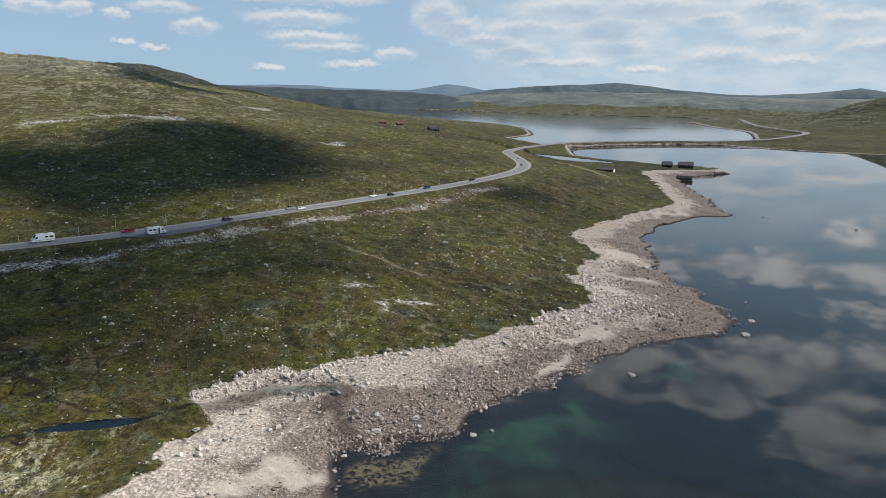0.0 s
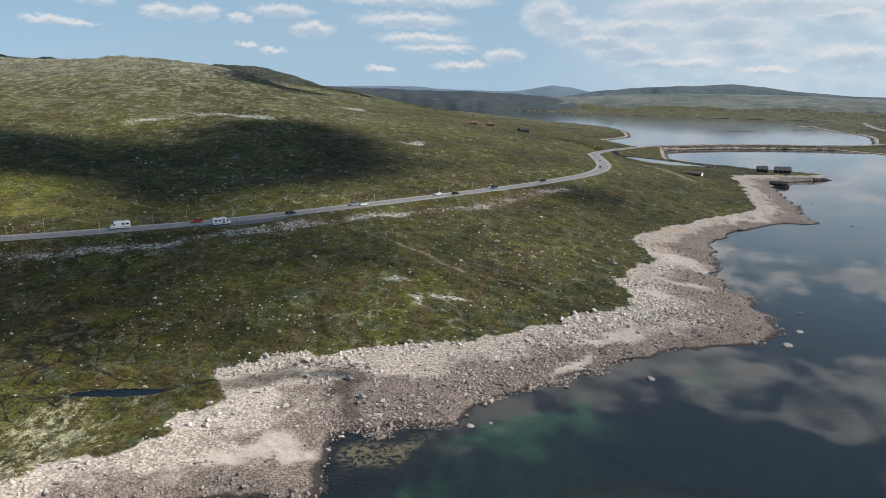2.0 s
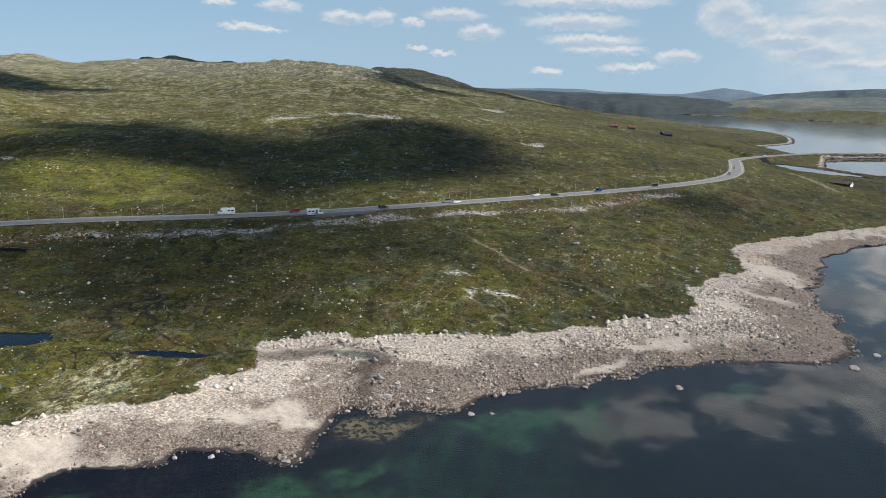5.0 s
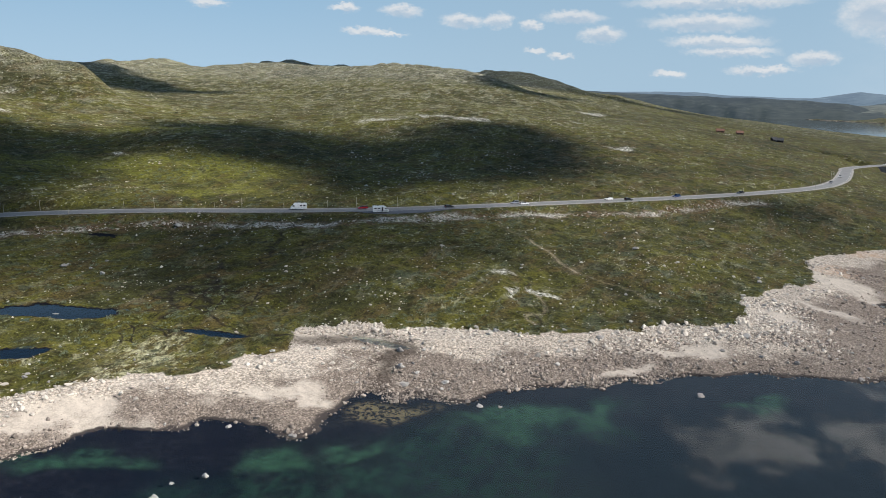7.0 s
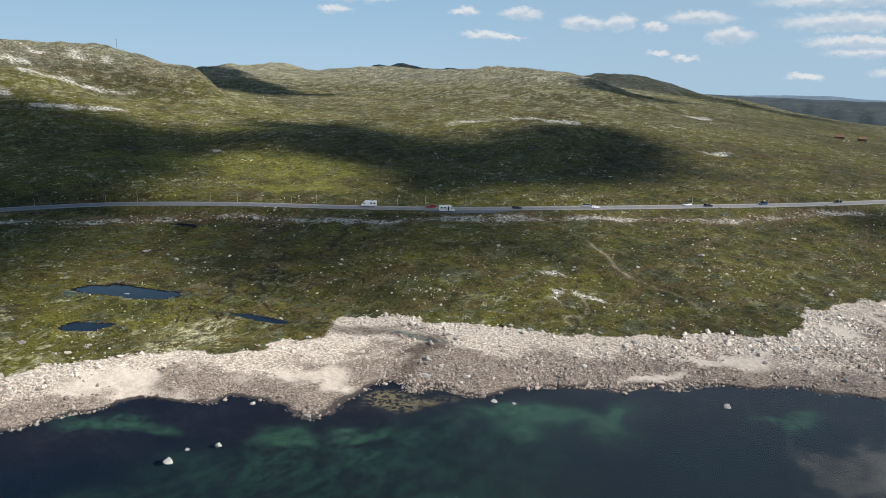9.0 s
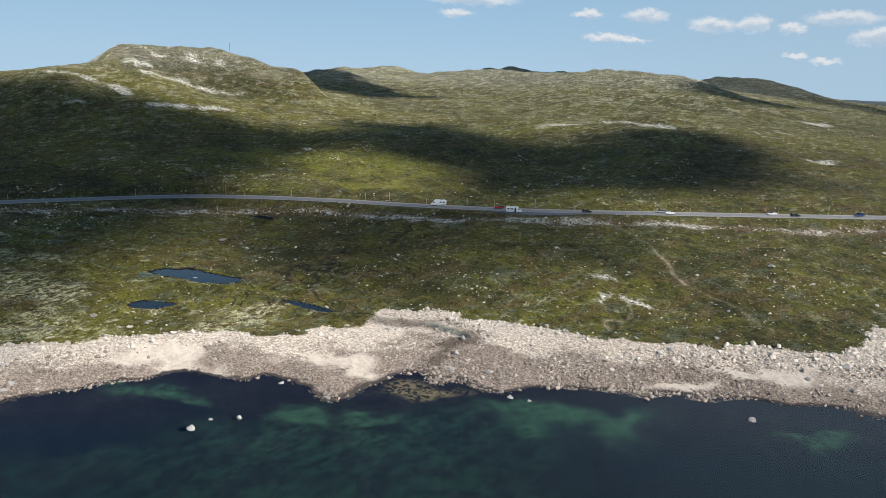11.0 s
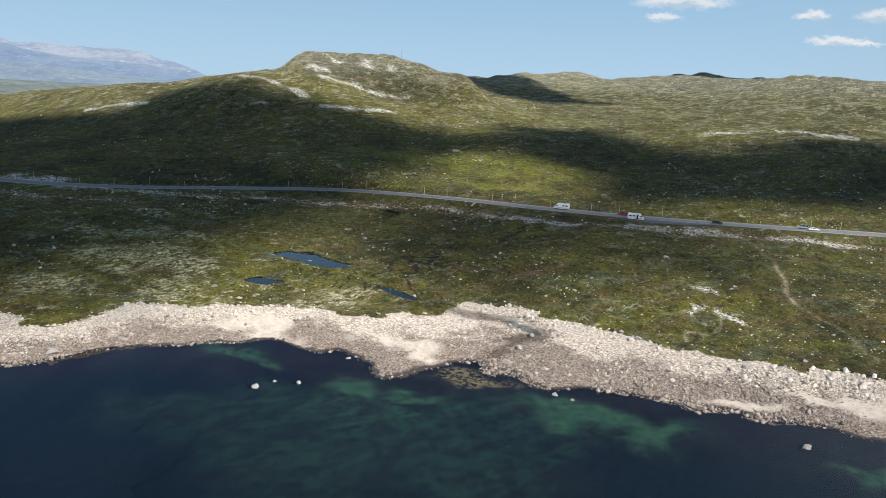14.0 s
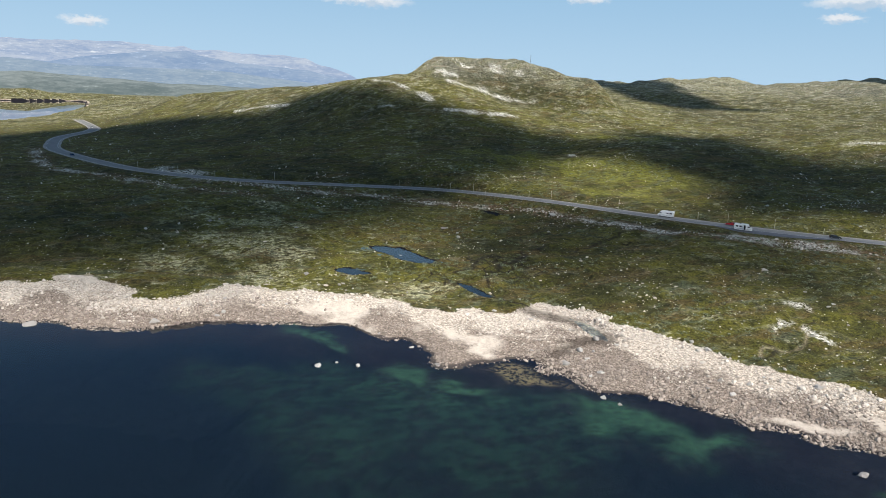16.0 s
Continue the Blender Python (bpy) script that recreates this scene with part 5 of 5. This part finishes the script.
CAR_WHITE, CAR_BLACK, CAR_RED, CAR_GREY, CAR_BLUE = (plain("paint_" + n, c, 0.25, 0.05, 2.0) for n, c in (("white", (0.82, 0.82, 0.8)), ("black", (0.02, 0.02, 0.023)), ("red", (0.38, 0.015, 0.02)), ("grey", (0.32, 0.33, 0.35)), ("blue", (0.03, 0.06, 0.15))))
motorhome(on_road(-117.5, 251, 8.0, True), CAR_WHITE, "white motorhome parked in the lay-by, side door open", True)
motorhome(on_road(-150, 235, -1.8, False), CAR_WHITE, "white alcove motorhome driving on the mountain road", False)
for px, py, side, ahead, paint, text, tall in (
    (-131, 255, -1.8, False, CAR_RED, "dark red estate car with roof rails on the road", False), (-106, 285, 1.8, True, CAR_BLACK, "black saloon car driving on the asphalt road", False),
    (-87, 316, -1.8, False, CAR_GREY, "silver grey people carrier driving on the road", True), (-80, 315, 1.8, True, CAR_WHITE, "white hatchback car driving on the road", False),
    (-50, 356, -1.8, False, CAR_WHITE, "white estate car driving along the road", False), (-42, 362, 1.8, True, CAR_BLACK, "black estate car driving along the road", False),
    (-27, 393, -1.8, False, CAR_BLUE, "dark blue car driving along the road", True), (-3, 434, -1.8, False, CAR_BLACK, "black car coming down the road", False),
    (34, 540, -1.8, False, CAR_GREY, "grey car in the road's bend", False), (37, 600, -1.8, False, CAR_WHITE, "white car in the road's far bend", True), (64, 850, -1.8, False, CAR_WHITE, "white van near the causeway", True),
    (-362, -70, 1.8, True, CAR_BLUE, "dark blue car in the road's sharp bend", False), (-641, -115, 1.8, True, CAR_WHITE, "white van on the winding road", True)):
    car(on_road(px, py, side, ahead), paint, text, tall)

# snow poles along the road
POLE_WOOD = plain("weathered_pole", (0.42, 0.39, 0.34), 0.9, 0.3, 3.0)
POLE_BAND = plain("pole_band", (0.55, 0.53, 0.48), 0.7, 0.15)
pole_master = {}
for high in (2.6, 3.4, 4.6):
    ob = thing("snow_pole", pose(0, 0, -50), "thin weathered wooden snow pole beside the road", "snow pole", "snow poles")
    part("shaft", rod(0.075, high + 0.3, Matrix.Translation((0, 0, high / 2 - 0.15)), 8), POLE_WOOD, ob)
    part("reflector", rod(0.09, 0.18, Matrix.Translation((0, 0, high - 0.5)), 8), POLE_BAND, ob, "pale reflector band")
    pole_master[high] = ob
rng = random.Random(8)
walked, want, used = 0.0, 0.0, set()
for a, b in zip(road_line[:-1], road_line[1:]):
    walked += float(np.linalg.norm(b[:2] - a[:2]))
    if walked < want or not -330 < a[0] < 45 or a[1] > 620:
        continue
    want = walked + rng.uniform(9, 21)
    d = (b - a) / np.linalg.norm((b - a)[:2])
    side = -1 if rng.random() < 0.82 else 1
    off = side * rng.uniform(6.0, 7.2)
    px, py = a[0] + d[1] * off, a[1] - d[0] * off
    pz = float(ground_at(np.array([px]), np.array([py]))[0][0])
    high = rng.choice((2.6, 2.6, 3.4, 3.4, 4.6))
    m = pose(px, py, pz, rng.uniform(-2, 2), rng.uniform(-2, 2), rng.uniform(0, 360))
    if high in used:
        copy_thing(pole_master[high], m)
    else:
        used.add(high)
        pole_master[high].matrix_world = m

# mast on the knoll
mast_z = float(ground_at(np.array([-497.0]), np.array([285.0]))[0][0])
mast = thing("mast", pose(-497, 285, mast_z), "thin grey steel mast on the rocky knoll", "mast")
part("pole", rod(0.12, 9, Matrix.Translation((0, 0, 4.5)), 8), TRIM, mast)
part("crossbar", box(-0.7, 0.7, -0.05, 0.05, 8.3, 8.4), TRIM, mast)

# cabins
LOG_BLACK, ROOF_DARK = plain("tarred_wood", (0.022, 0.02, 0.02), 0.8, 0.35, 1.5), plain("slate_roof", (0.055, 0.055, 0.06), 0.7, 0.3, 1.2)
WOOD_BROWN, ROOF_TURF = plain("brown_cladding", (0.11, 0.055, 0.035), 0.8, 0.3, 1.5), plain("brown_roof", (0.13, 0.10, 0.08), 0.85, 0.3, 1.0)
WHITE_WALL, WOOD_RED = plain("white_wall", (0.78, 0.77, 0.74), 0.7, 0.06, 1.0), plain("rust_cladding", (0.20, 0.10, 0.07), 0.8, 0.3, 1.0)
FRAME_PALE = plain("window_frame_paint", (0.45, 0.44, 0.42), 0.6, 0.1)


def cabin(name, m, long, deep, wall, ridge, wall_mat, roof_mat, label, gable_mat=None):
    """A gabled cabin with its ridge along x."""
    ob = thing(name, m, label, "cabin", "cabins by the lake")
    bm = bmesh.new()
    for px in (-long / 2, long / 2):
        f = [bm.verts.new((px, py, pz)) for py, pz in ((-deep / 2, -0.6), (deep / 2, -0.6), (deep / 2, wall), (0, ridge - 0.12), (-deep / 2, wall))]
        bm.faces.new(f)
    bm.verts.ensure_lookup_table()
    for k in range(5):
        bm.faces.new([bm.verts[i] for i in (k, (k + 1) % 5, (k + 1) % 5 + 5, k + 5)])
    bmesh.ops.recalc_face_normals(bm, faces=bm.faces[:])
    body = part("wall", bm, wall_mat, ob)
    drop = (ridge - wall) / (deep / 2)
    for side in (-1, 1):
        bm = bmesh.new()
        eave = deep / 2 + 0.5
        pts = [(px, py * side, pz) for px in (-long / 2 - 0.5, long / 2 + 0.5) for py, pz in ((0, ridge), (eave, ridge - eave * drop), (eave, ridge - eave * drop + 0.2), (0, ridge + 0.2))]
        v = [bm.verts.new(q) for q in pts]
        for f in ((0, 1, 2, 3), (7, 6, 5, 4), (0, 4, 5, 1), (1, 5, 6, 2), (2, 6, 7, 3), (3, 7, 4, 0)):
            bm.faces.new([v[i] for i in f])
        bmesh.ops.recalc_face_normals(bm, faces=bm.faces[:])
        part("roof", bm, roof_mat, ob)
    part("chimney", box(long * 0.12, long * 0.12 + 0.7, -0.35, 0.35, ridge - 0.6, ridge + 0.9, 0.04), TRIM, ob, "dark square chimney")
    count = max(2, int(long / 4))
    for k in range(count):
        px = -long / 2 + (k + 0.5) * long / count
        for side in (-1, 1):
            frame_part = part("window", box(px - 0.55, px + 0.55, side * deep / 2 - 0.06, side * deep / 2 + 0.06, wall * 0.35, wall * 0.85), FRAME_PALE, ob, "pale framed window")
            part("pane", box(px - 0.45, px + 0.45, side * deep / 2 - 0.075, side * deep / 2 + 0.075, wall * 0.4, wall * 0.8), GLASS_AND_SHADE, frame_part)
    part("door", box(long / 2 - 0.05, long / 2 + 0.06, -0.45, 0.45, 0.0, 2.0), WOOD_BROWN, ob, "brown plank door")
    if gable_mat:
        bm = bmesh.new()
        for px in (long / 2 + 0.02, long / 2 + 0.10):
            bm.faces.new([bm.verts.new((px, py, pz)) for py, pz in ((-deep / 2, -0.5), (deep / 2, -0.5), (deep / 2, wall), (0, ridge - 0.15), (-deep / 2, wall))])
        part("gable", bm, gable_mat, ob, "white painted gable end")
    part("terrace", box(-long / 2, long / 2, -deep / 2 - 1.6, -deep / 2 - 0.05, -0.6, 0.15), ROOF_TURF, ob, "weathered plank terrace")
    return ob


def set_down(px, py, turn, lift=0.0):
    z = float(ground_at(np.array([float(px)]), np.array([float(py)]))[0][0])
    return pose(px, py, max(z, 0.2) + lift, 0, 0, turn)


cabin("cabin", set_down(196, 672, -8), 12.5, 7.0, 2.7, 5.2, LOG_BLACK, ROOF_DARK, "large black-tarred log cabin with a dark roof on the point")
cabin("cabin", set_down(180, 676, -8), 8.5, 6.5, 2.6, 4.9, LOG_BLACK, ROOF_DARK, "smaller black-tarred log cabin on the lake's point")
cabin("boathouse", set_down(178, 612, -20), 12.0, 4.5, 1.9, 3.3, LOG_BLACK, LOG_BLACK, "low black boathouse at the water's edge")
cabin("storehouse", set_down(113, 620, -25), 15.0, 6.0, 2.2, 3.9, WOOD_BROWN, ROOF_TURF, "long brown-roofed storehouse with a white gable", WHITE_WALL)
cabin("cabin", set_down(-114, 920, 10), 9.0, 6.0, 2.4, 4.4, WOOD_RED, WOOD_RED, "rust-red mountain cabin on the far slope")
cabin("cabin", set_down(-93, 927, 20), 7.5, 6.0, 2.4, 4.4, WOOD_BROWN, WOOD_RED, "brown mountain cabin on the far slope")
cabin("cabin", set_down(-47, 908, 5), 10.0, 6.5, 2.5, 4.6, LOG_BLACK, ROOF_DARK, "dark mountain cabin with an annexe on the far slope")
cabin("annexe", set_down(-53, 917, 40), 6.0, 5.0, 2.3, 4.0, LOG_BLACK, ROOF_DARK, "small dark annexe behind the mountain cabin")


# rough stone facing of the causeway
def riprap(x, y, z, share, land, green, road, pond):
    return np.where((road > 4.2) & (road < 16) & (land > -2) & (x > 115) & (x < 400), 0.9, 0.0)


x, y, z, u, share = sample(9000, 110, 400, 960, 1120, riprap, 81)
tagged(scatter("causeway_stones", small_stones, x, y, z, 0.6 + 0.9 * u, DARK_STONE, 83, 0.1), "grey blasted stone facing of the road causeway", "stones", kind="stuff")
